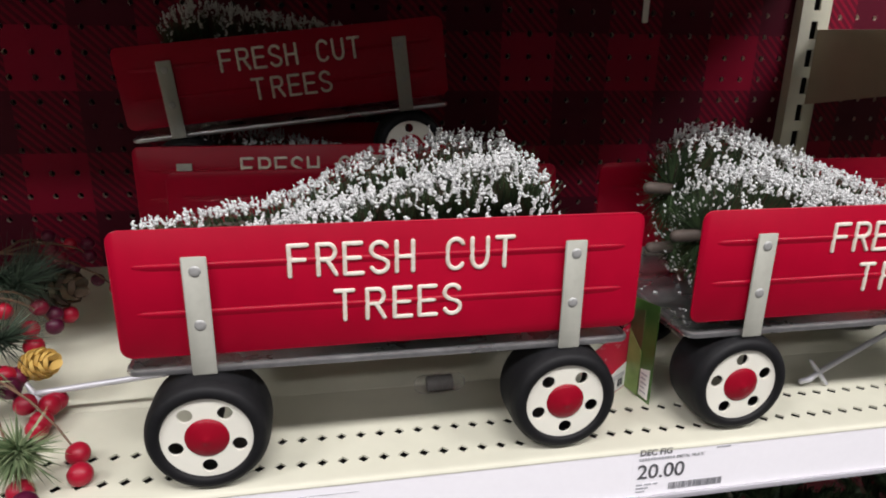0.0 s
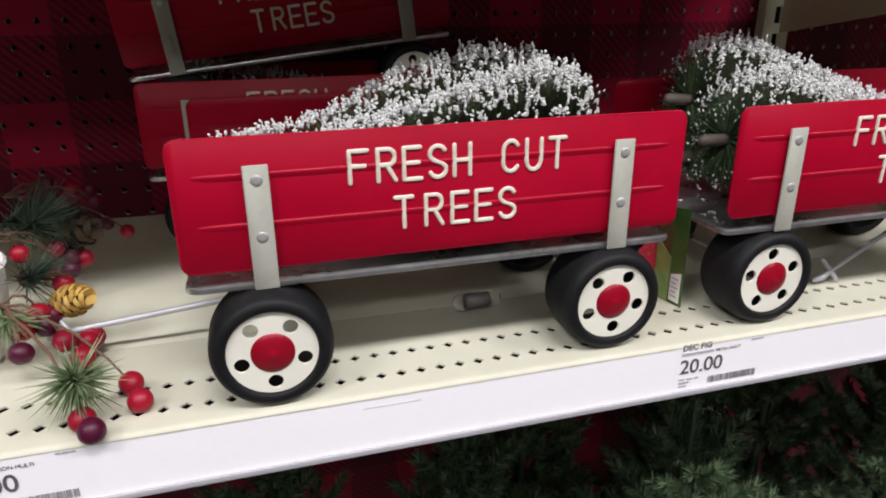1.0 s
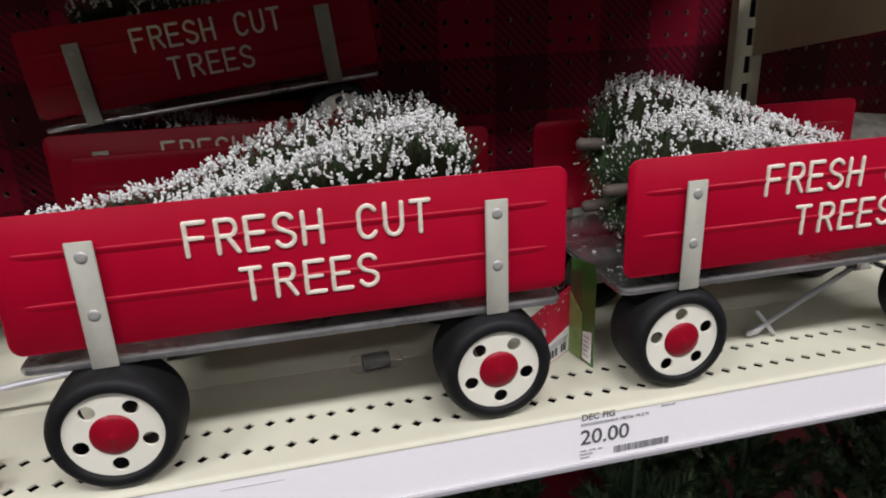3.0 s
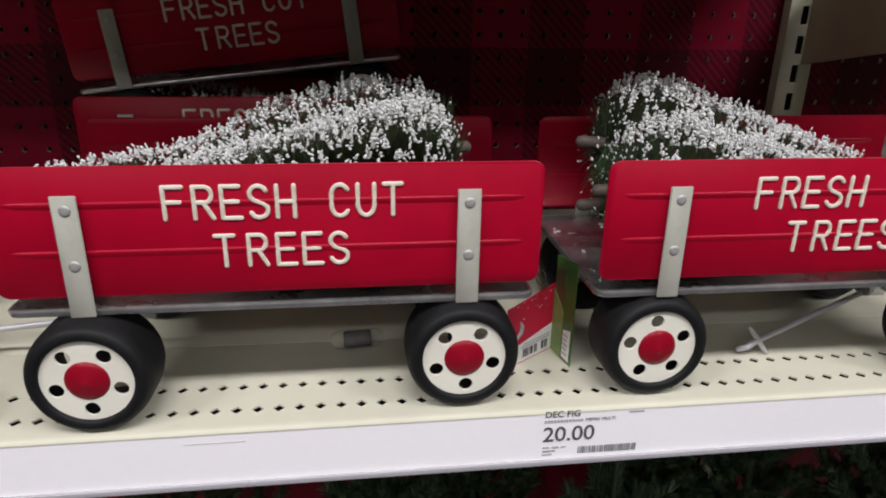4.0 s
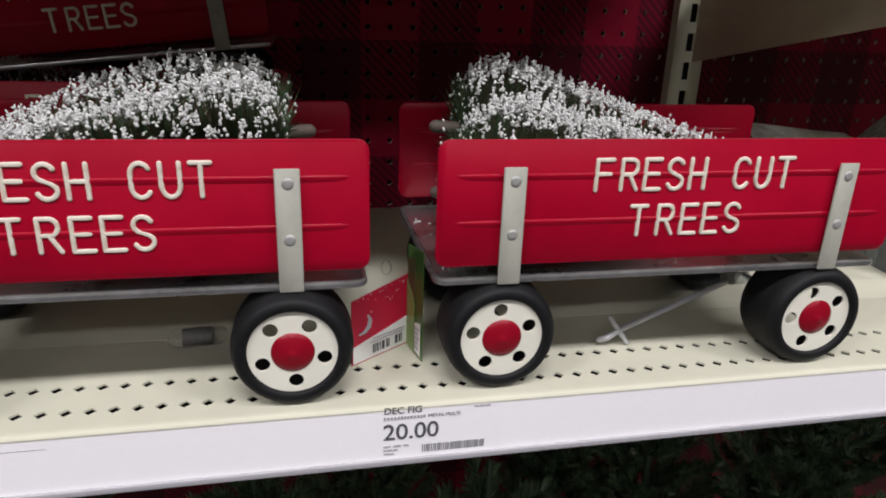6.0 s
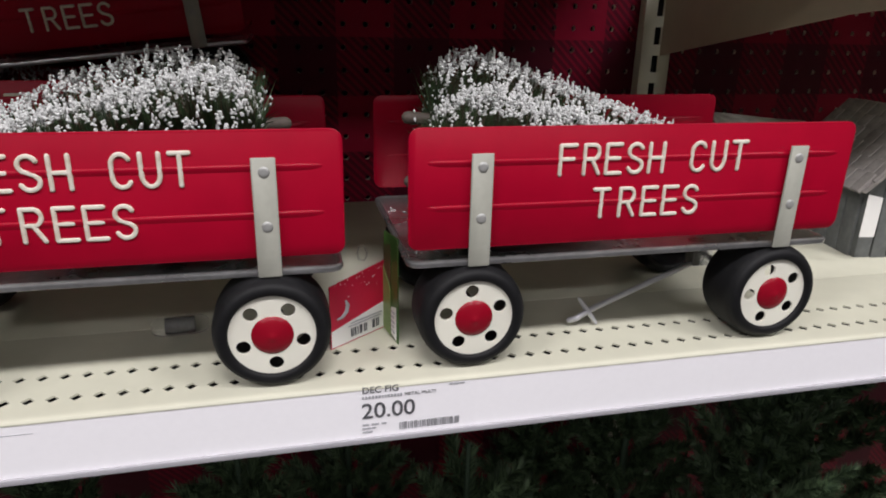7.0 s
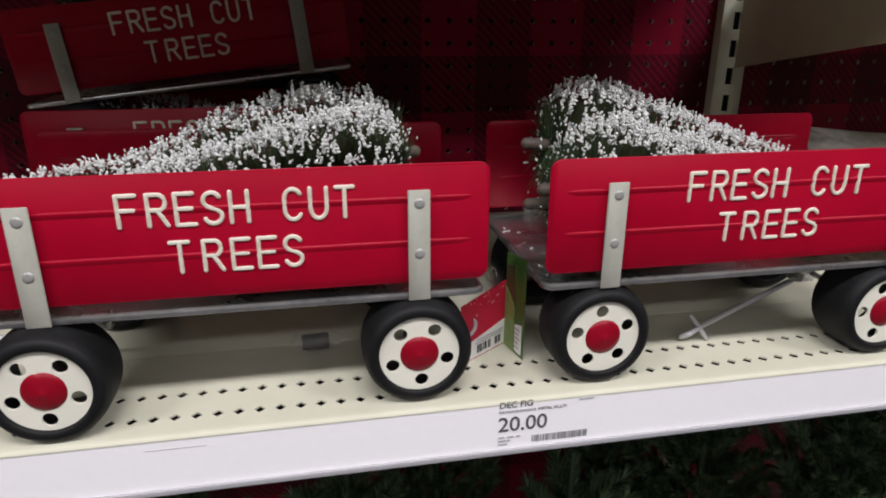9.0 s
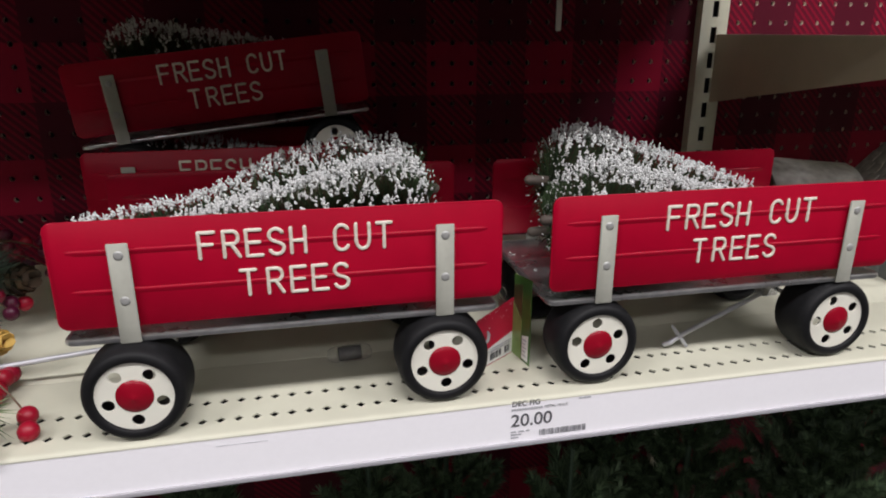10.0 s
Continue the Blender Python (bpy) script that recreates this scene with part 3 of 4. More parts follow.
def pegboard():
    bm = bmesh.new()
    p, r = 0.0254, 0.0031
    xs, zs = 0.569 - 42 * p, 0.800 + 0.0130
    nx, nz = 75, 30
    z_off = (1.3540 - zs) % p
    zs += z_off - p
    for i in range(nx):
        for k in range(nz):
            x0, z0 = xs + i * p, zs + k * p
            c = [bm.verts.new((x, WALL, z)) for x, z in ((x0 + p, z0 + p), (x0, z0 + p), (x0, z0), (x0 + p, z0))]
            o = [bm.verts.new((x0 + p / 2 + r * math.cos(radians(22.5 + 45 * j)), WALL, z0 + p / 2 + r * math.sin(radians(22.5 + 45 * j)))) for j in range(8)]
            q = [bm.verts.new((v.co.x, WALL + 0.005, v.co.z)) for v in o]
            for j in range(8):
                bm.faces.new((o[j], o[(j + 1) % 8], q[(j + 1) % 8], q[j])).material_index = 1
            for s in range(4):
                bm.faces.new((c[s], o[2 * s], o[2 * s + 1]))
                bm.faces.new((c[s], o[2 * s + 1], o[(2 * s + 2) % 8], c[(s + 1) % 4]))
    top, low, xr = zs + nz * p, zs, xs + nx * p
    for x0, x1, z0, z1 in ((SX0, xs, 0.05, 2.0), (xr, SX1, 0.05, 2.0), (xs, xr, 0.05, low), (xs, xr, top, 2.0)):
        bm.faces.new([bm.verts.new((x, WALL, z)) for x, z in ((x0, z0), (x1, z0), (x1, z1), (x0, z1))])
    bmesh.ops.remove_doubles(bm, verts=bm.verts, dist=0.00002)
    me = bpy.data.meshes.new("wall_pegboard")
    bm.to_mesh(me)
    bm.free()
    me.materials.append(PLAIDM)
    me.materials.append(HARDBOARD)
    ob = tagged(new("wall_pegboard", me), "red and black buffalo plaid printed pegboard back wall", "pegboard", "", "structure")
    # added sheet whose black paints the shade inside the peg holes
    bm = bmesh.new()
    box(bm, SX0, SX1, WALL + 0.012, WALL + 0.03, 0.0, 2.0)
    part("shade_backing", bm, DARK, ob)
    return ob


pegboard()


def upright(x):
    """Slotted gondola upright in front of the pegboard joint."""
    bm = bmesh.new()
    w, y0, sw, sh, pz = 0.040, WALL - 0.014, 0.0088, 0.0205, 0.0335
    z0 = 1.3090 - pz / 2 - 24 * pz
    for k in range(40):
        a, b = z0 + k * pz, z0 + (k + 1) * pz
        c = [bm.verts.new((xx, y0, z)) for xx, z in ((x - w / 2, a), (x + w / 2, a), (x + w / 2, b), (x - w / 2, b))]
        m = (a + b) / 2
        rect = [(x - sw / 2, m - sh / 2), (x + sw / 2, m - sh / 2), (x + sw / 2, m + sh / 2), (x - sw / 2, m + sh / 2)]
        o = [bm.verts.new((xx, y0, z)) for xx, z in rect]
        q = [bm.verts.new((xx, y0 + 0.0022, z)) for xx, z in rect]
        for i in range(4):
            j = (i + 1) % 4
            bm.faces.new((c[i], c[j], o[j], o[i]))
            bm.faces.new((o[i], o[j], q[j], q[i]))
    z1 = z0 + 40 * pz
    for xx, s in ((x - w / 2, -1), (x + w / 2, 1)):
        f = [bm.verts.new(v) for v in ((xx, y0, z0), (xx, y0, z1), (xx + s * 0.0006, WALL + 0.01, z1), (xx + s * 0.0006, WALL + 0.01, z0))]
        bm.faces.new(f)
    bmesh.ops.remove_doubles(bm, verts=bm.verts, dist=0.00002)
    me = bpy.data.meshes.new("upright")
    bm.to_mesh(me)
    bm.free()
    me.materials.append(SHELF)
    ob = tagged(new("upright", me), "cream slotted metal shelving upright", "shelf upright", "", "structure")
    # added black strip that paints the slots' dark inside
    bm = bmesh.new()
    box(bm, x - w / 2 + 0.001, x + w / 2 - 0.001, WALL - 0.004, WALL - 0.002, z0, z1)
    part("upright_shade", bm, DARK, ob)
    return ob


upright(0.6635)
upright(-0.5600)


def bracket(x, label):
    """Tapered cantilever arm that hooks into the upright."""
    bm = bmesh.new()
    prof = [(WALL - 0.014, 1.377), (0.365, 1.377), (0.358, 1.370), (0.358, 1.352), (0.50, 1.336), (WALL - 0.014, 1.286)]
    a = [bm.verts.new((x, y, z)) for y, z in prof]
    b = [bm.verts.new((x + 0.003, y, z)) for y, z in prof]
    bm.faces.new(a), bm.faces.new(b[::-1])
    for i in range(len(prof)):
        j = (i + 1) % len(prof)
        bm.faces.new((a[i], a[j], b[j], b[i]))
    bmesh.ops.bevel(bm, geom=list(bm.edges), offset=0.0004, segments=1, affect="EDGES")
    return solid("shelf_bracket", bm, BEIGE, label, "shelf bracket")


bracket(0.6690, "beige tapered metal shelf bracket arm")


def plain_box(name, mat, label, category, *b, bevel=0.0):
    bm = bmesh.new()
    box(bm, *b, bevel)
    return solid(name, bm, mat, label, category)


plain_box("shelf_next_bay", SHELF, "cream metal shelf board of the next bay", "shelf", 0.674, SX1, 0.352, WALL - 0.002, 1.357, 1.3755, bevel=0.001)
plain_box("shelf_above", SHELF, "cream metal shelf board above the wagons", "shelf", SX0, 0.655, 0.334, WALL - 0.002, 1.460, 1.490, bevel=0.001)
plain_box("shelf_below", SHELF, "cream metal shelf board below", "shelf", SX0, SX1, 0.330, WALL - 0.002, 0.220, 0.245, bevel=0.001)
plain_box("floor", FLOORM, "polished pale store floor", "floor", -4, 4.5, -7.2, 1.0, -0.05, 0.0)
plain_box("ceiling", CEILM, "white store ceiling", "ceiling", -4, 4.5, -7.2, 1.0, 3.4, 3.45)
plain_box("wall_opposite", GREYM, "plain shelving across the aisle", "wall", -4, 4.5, -2.4, -2.3, 0, 2.4)
plain_box("wall_far", GREYM, "plain store wall", "wall", -4, 4.5, -7.3, -7.2, 0, 3.4)
plain_box("wall_behind", GREYM, "plain store wall above the shelving", "wall", -4, 4.5, 1.0, 1.1, 0, 3.4)
plain_box("wall_west", GREYM, "plain store wall", "wall", -4.1, -4, -7.2, 1.0, 0, 3.4)
plain_box("wall_east", GREYM, "plain store wall", "wall", 4.5, 4.6, -7.2, 1.0, 0, 3.4)

# ---- the wagons ----
A = (0.0921, 0.3605)
C = (0.4175, 0.3575)
toy_wagon(pose(A[0], A[1], S), "red metal toy wagon with cream lettering, loaded with snowy trees", ((-AXLE + 0.004, 0.078, 0.032), (-0.225, 0.080, 0.019)), (0, 0, 4, 0), (0.0127, 0.0080), (-0.1042, 0.1022))
toy_wagon(pose(C[0], C[1], S, 0, 0, 0), "red metal toy wagon with its handle folded underneath", ((AXLE - 0.004, 0.075, 0.030), (-0.008, 0.041, 0.0105)), (-31, 0, 53, 0), (0.0040, 0.0030), (-0.1048, 0.1050))
toy_wagon(pose(0.0440, 0.6180, S), "shaded red metal toy wagon behind another, trees inside", None, (10, 0, 40, 0))
toy_wagon(pose(0.0430, 0.6530, 1.2178, 0, -6.4, 0), "shaded red metal toy wagon stacked tilted on another wagon", None, (10, 0, 36, 0))

# ---- trees in the wagons ----
snowy_tree((0.191, 0.455, 1.258), (-0.062, 0.452, 1.243), 0.0465, "t1", 1, LONG_TIP, 1.15)
snowy_tree((0.190, 0.4085, 1.252), (0.006, 0.4075, 1.250), 0.0440, "t2", 2, PLAIN_CONE, 1.0)
snowy_tree((0.172, 0.468, 1.226), (-0.040, 0.468, 1.226), 0.0270, "t5", 5, PLAIN_CONE, 0.5)
snowy_tree((0.307, 0.458, 1.260), (0.505, 0.450, 1.244), 0.0465, "t3", 3)
snowy_tree((0.303, 0.4075, 1.240), (0.500, 0.4065, 1.238), 0.0460, "t4", 4)
snowy_tree((0.306, 0.445, 1.220), (0.480, 0.455, 1.220), 0.0240, "t6", 6, PLAIN_CONE, 0.5)
snowy_tree((-0.080, 0.695, 1.241), (0.150, 0.695, 1.238), 0.0400, "t7", 7, PLAIN_CONE, 0.6)
snowy_tree((-0.080, 0.720, 1.345), (0.120, 0.720, 1.362), 0.0420, "t8", 8, PLAIN_CONE, 0.6)


def snow_crumbs():
    """Flakes of flocking that fell on the bed of a wagon."""
    rng = np.random.default_rng(31)
    v, f = [], []
    for k in range(15):
        c = np.array((C[0] - rng.uniform(0.108, 0.140), C[1] + rng.uniform(0.012, 0.125), S + BED + 0.0016))
        for q in range(rng.integers(1, 4)):
            w = rng.uniform(0.0003, 0.0008)
            blob(rng, v, f, c + np.array((rng.normal(0, 0.0012), rng.normal(0, 0.0012), w * 0.4)), rng.normal(0, 1, 3) * np.array((1, 1, 0.2)), w * 1.5, w * 0.7)
    tagged(new("snow_crumbs", raw_mesh("snow_crumbs", v, f, FLOCK)), "white crumbs of flocking fallen on the zinc wagon bed", "crumbs", "", "stuff")


snow_crumbs()

# ---- price labels ----
def words(name, text, size, x, z, mat, parent, bold=0.0):
    c = bpy.data.curves.new(name, "FONT")
    c.body, c.size, c.extrude, c.offset = text, size, 0.00005, bold
    c.materials.append(mat)
    ob = new(name, c)
    ob.parent = parent
    ob.matrix_basis = Matrix.Translation((x, -0.0003, z)) @ Matrix.Rotation(math.pi / 2, 4, "X")
    return ob


def bars(name, spans, z0, z1, mat, parent):
    for x0, x1 in spans:
        bm = bmesh.new()
        box(bm, x0, x1, -0.0004, -0.0001, z0, z1)
        part(name, bm, mat, parent, smooth=False)


def price_label(x, line, brand, price, label):
    """Printed shelf label; origin at the left end of the price's foot."""
    t = thing("price_label", Matrix.Translation((x, 0.3450, 1.1000)), label, "price label", "price labels")
    bm = bmesh.new()
    box(bm, -0.004, 0.070, 0.0001, 0.0003, -0.0135, 0.0195)
    part("label_paper", bm, PAPER, t, smooth=False)
    words("heading", "DEC FIG", 0.0060, 0.0, 0.0172, INK, t, 0.00008)
    if brand:
        rng = random.Random(5)
        bx = 0.0
        spans = []
        while bx < 0.0235:
            spans.append((bx, bx + rng.uniform(0.0009, 0.0015)))
            bx = spans[-1][1] + 0.0006
        bars("brand_bar", spans, 0.0134, 0.0152, INK_PALE, t)
    words("small_line", line, 0.0031, 0.0255, 0.0133, INK, t)
    words("price", price, 0.0148, -0.0006, 0.0, INK, t, 0.00012)
    rng = random.Random(9)
    bx, spans = 0.0225, []
    while bx < 0.0600:
        w = rng.choice((0.0003, 0.0005, 0.0008))
        spans.append((bx, bx + w))
        bx += w + rng.choice((0.0003, 0.0005, 0.0008))
    bars("barcode_bar", spans, -0.0100, -0.0050, INK_MID, t)
    for k, z in enumerate((-0.0050, -0.0075, -0.0100)):
        bars("fine_print_bar", [(0.0, 0.004 + 0.001 * k), (0.0055, 0.010 - 0.002 * k), (0.0115, 0.0145)][: 3 - k], z, z + 0.0011, INK_PALE, t)
    bars("corner_bar", [(0.0530, 0.0555), (0.0560, 0.0590), (0.0594, 0.0625)], 0.0176, 0.0186, INK_PALE, t)
    return t


price_label(0.2430, "METAL MULTI", True, "20.00", "white price label reading 20.00 in the shelf edge strip")
price_label(-0.1770, "IRON MULTI", True, "    .00", "white price label with a barcode in the shelf strip")

# a scratch line on the strip's plastic
bm = bmesh.new()
box(bm, 0.034, 0.068, 0.3449, 0.3451, S - 0.0086, S - 0.0084)
solid("trim_scratch", bm, INK_PALE, "thin scratch along the shelf strip", "scratch")


# ---- hang tags between the wagons ----
def card_plate(bm, a, b, z0, z1, lean=0.0, thick=0.0006, cut=0.0):
    """Upright card from plan point a to plan point b."""
    a, b = Vector((*a, 0)), Vector((*b, 0))
    n = Vector((b.y - a.y, a.x - b.x, 0)).normalized()
    vs = []
    for o in (0.0, thick):
        vs.append([bm.verts.new(p + n * (o + l) + Vector((0, 0, z))) for p, z, l in ((a, z0, 0), (b, z0, 0), (b, z1, lean), (a, z1 - cut, lean))])
    bm.faces.new(vs[0]), bm.faces.new(vs[1][::-1])
    for i in range(4):
        j = (i + 1) % 4
        bm.faces.new((vs[0][i], vs[0][j], vs[1][j], vs[1][i]))
    return n


def red_tag():
    t = thing("hang_tag", Matrix.Identity(4), "red and white cardboard hang tag with a barcode", "hang tag", "hang tags")
    a, b = Vector((0.2285, 0.3935)), Vector((0.2674, 0.4212))
    bm = bmesh.new()
    card_plate(bm, a, b, S, 1.1720, 0.0, 0.0006, 0.006)
    front = part("card", bm, TAG_RED, t)
    d = (b - a)
    n = Vector((d.y, -d.x)).normalized()

    def strip(name, u0, u1, z0, z1, mat, off=0.0004, cut=0.0):
        bm = bmesh.new()
        card_plate(bm, a + d * u0 + n * (off + 0.0006), a + d * u1 + n * (off + 0.0006), z0, z1, 0, 0.0003, cut)
        part(name, bm, mat, front, smooth=False)
    strip("white_field", 0.01, 0.99, S + 0.001, S + 0.0205, CARD, 0.0002, 0.008)
    for k, u in enumerate((0.34, 0.38, 0.41, 0.46, 0.50, 0.53, 0.58, 0.62, 0.74, 0.77, 0.81, 0.85)):
        strip("barcode_bar", u, u + (0.025, 0.015)[k % 2], S + 0.004, S + 0.0100, INK, 0.0008)
    strip("text_bar", 0.30, 0.90, S + 0.0115, S + 0.0122, INK_PALE, 0.0008)
    strip("text_bar", 0.34, 0.92, S + 0.0135, S + 0.0142, INK_PALE, 0.0008)
    rng = random.Random(3)
    for k in range(26):
        u, z, r = rng.uniform(0.05, 0.95), S + 0.030 + 0.017 * math.sqrt(rng.random()), rng.uniform(0.00025, 0.0006)
        p = a + d * u + n * 0.0010
        bm = bmesh.new()
        bmesh.ops.create_icosphere(bm, subdivisions=1, radius=r)
        part("printed_dot", bm, CARD, front, at=Matrix.Translation((p.x, p.y, z)) @ Matrix.Rotation(math.atan2(d.y, d.x), 4, "Z") @ Matrix.Diagonal((1, 0.2, 1, 1)))
    p0 = a + d * 0.12 + n * 0.0012
    bm = bmesh.new()
    pts = [(0.0, 0.020), (0.004, 0.0205), (0.0075, 0.0235), (0.0085, 0.028), (0.0070, 0.031)]
    sweep(bm, [(p0.x + x * d.normalized().x, p0.y + x * d.normalized().y, S + z) for x, z in pts], [0.0007, 0.0011, 0.0014, 0.0014, 0.0008], 8, 0.5)
    part("printed_ribbon", bm, INK_PALE, front)
    # clear loop by which the tag hangs
    bm = bmesh.new()
    sweep(bm, [(0.2507 + 0.0030 * math.cos(u), 0.4000 + 0.0020 * math.sin(u), 1.1852 + 0.0042 * math.sin(u)) for u in np.linspace(0, 6.1, 22)], 0.0005, 6)
    part("loop", bm, CLEAR, t, "clear plastic loop")
    return t


red_tag()


def green_tag():
    t = thing("hang_tag", Matrix.Identity(4), "green folded cardboard hang tag hanging by a wagon", "hang tag", "hang tags")
    a, b = Vector((0.2680, 0.4200)), Vector((0.2729, 0.3926))
    d = b - a
    n = Vector((d.y, -d.x)).normalized()
    bm = bmesh.new()
    card_plate(bm, a, b, S, 1.1960, 0.0, 0.0006, 0.003)
    leaf = part("leaf", bm, TAG_GREEN, t)

    def print_on(name, u0, u1, z0, z1, mat, off, cut=0.0):
        bm = bmesh.new()
        card_plate(bm, a + d * u0 + n * (0.0006 + off), a + d * u1 + n * (0.0006 + off), z0, z1, 0, 0.0003, cut)
        part(name, bm, mat, leaf, smooth=False)
    print_on("brown_print", 0.03, 0.52, S + 0.034, S + 0.066, TAG_BROWN, 0.0002, 0.004)
    print_on("pale_panel", 0.02, 0.55, S + 0.001, S + 0.035, TAG_PALE, 0.0006, -0.012)
    print_on("white_label", 0.60, 0.95, S + 0.003, S + 0.026, CARD, 0.0006, 0.003)
    for k in range(5):
        print_on("text_bar", 0.66, 0.88 - 0.05 * (k % 2), S + 0.0065 + 0.0034 * k, S + 0.0077 + 0.0034 * k, INK_PALE, 0.0010)
    return t


green_tag()


# ---- clear capsule lying under a wagon ----
def capsule():
    t = thing("plastic_capsule", pose(0.1320, 0.4340, S + 0.0068, 0, 0, 4), "small clear plastic capsule with grey band, lying on shelf", "capsule")
    bm = bmesh.new()
    lathe(bm, [(0, -0.0185), (0.0035, -0.0178), (0.0058, -0.0150), (0.0066, -0.0110), (0.0066, 0.0110), (0.0058, 0.0150), (0.0035, 0.0178), (0, 0.0185)], 20, "x")
    shell = part("shell", bm, CLEAR, t, "clear plastic shell")
    shell.visible_shadow = False
    bm = bmesh.new()
    lathe(bm, [(0, -0.0095), (0.0046, -0.0093), (0.0050, -0.0085), (0.0050, 0.0085), (0.0046, 0.0093), (0, 0.0095)], 18, "x")
    part("grey_core", bm, CAPSULE_GREY, t)
    return t


CAPSULE_GREY = material("grey_paper_core", (0.13, 0.125, 0.12), 0.6, vary=0.3, blotch=200)
capsule()


# ---- berry and pine arrangement ----
def berry_mesh():
    bm = bmesh.new()
    bmesh.ops.create_icosphere(bm, subdivisions=3, radius=1.0)
    for v in bm.verts:
        v.co *= 1 + 0.03 * noise.noise(v.co * 2)
    bm.verts.ensure_lookup_table()
    return mesh_of(bm, "berry", BERRY)


def needle_spray(rng, centre, way, length, count, width, spread=0.55):
    v, f = [], []
    way = np.array(way) / np.linalg.norm(way)
    for i in range(count):
        d = way + rng.normal(0, spread, 3)
        d /= np.linalg.norm(d)
        ln = length * rng.uniform(0.6, 1.1)
        p = np.array(centre) + way * rng.uniform(0, 0.010)
        q = p + d * ln
        q[2] = max(q[2], S + 0.0008)
        spike(v, f, p, q, width)
    return v, f


def pine_cone(bm, centre, axis, R, L):
    """Overlapping rounded scales in a spiral."""
    d, a, b = frame_of(np.array(axis, float))
    n = 40
    for i in range(n):
        u = i / (n - 1)
        t = i * 2.39996
        r = R * math.sin(math.pi * (0.16 + 0.80 * u)) ** 0.8
        o = math.cos(t) * a + math.sin(t) * b
        c = np.array(centre) + d * L * (u - 0.5) + o * r * 0.62
        tip = o * 0.85 + d * (0.10 + 0.8 * u)
        tip /= np.linalg.norm(tip)
        side = np.cross(tip, d)
        side /= np.linalg.norm(side)
        nrm = np.cross(side, tip)
        w, ln = R * 0.46, R * 0.66
        pts = [(-0.6, 0.5, 0.0), (-1, 0.95, 0.05), (-0.6, 1.35, 0.12), (0, 1.5, 0.16), (0.6, 1.35, 0.12), (1, 0.95, 0.05), (0.6, 0.5, 0.0)]
        top = [bm.verts.new(c + side * x * w + tip * (y - 0.6) * ln + nrm * z * ln) for x, y, z in pts]
        low = [bm.verts.new(c + side * x * w * 0.8 + tip * (y * 0.8 - 0.6) * ln - nrm * (0.34 - z * 0.3) * ln) for x, y, z in pts]
        bm.faces.new(top), bm.faces.new(low[::-1])
        for k in range(len(pts)):
            j = (k + 1) % len(pts)
            bm.faces.new((top[k], top[j], low[j], low[k]))
    return bm


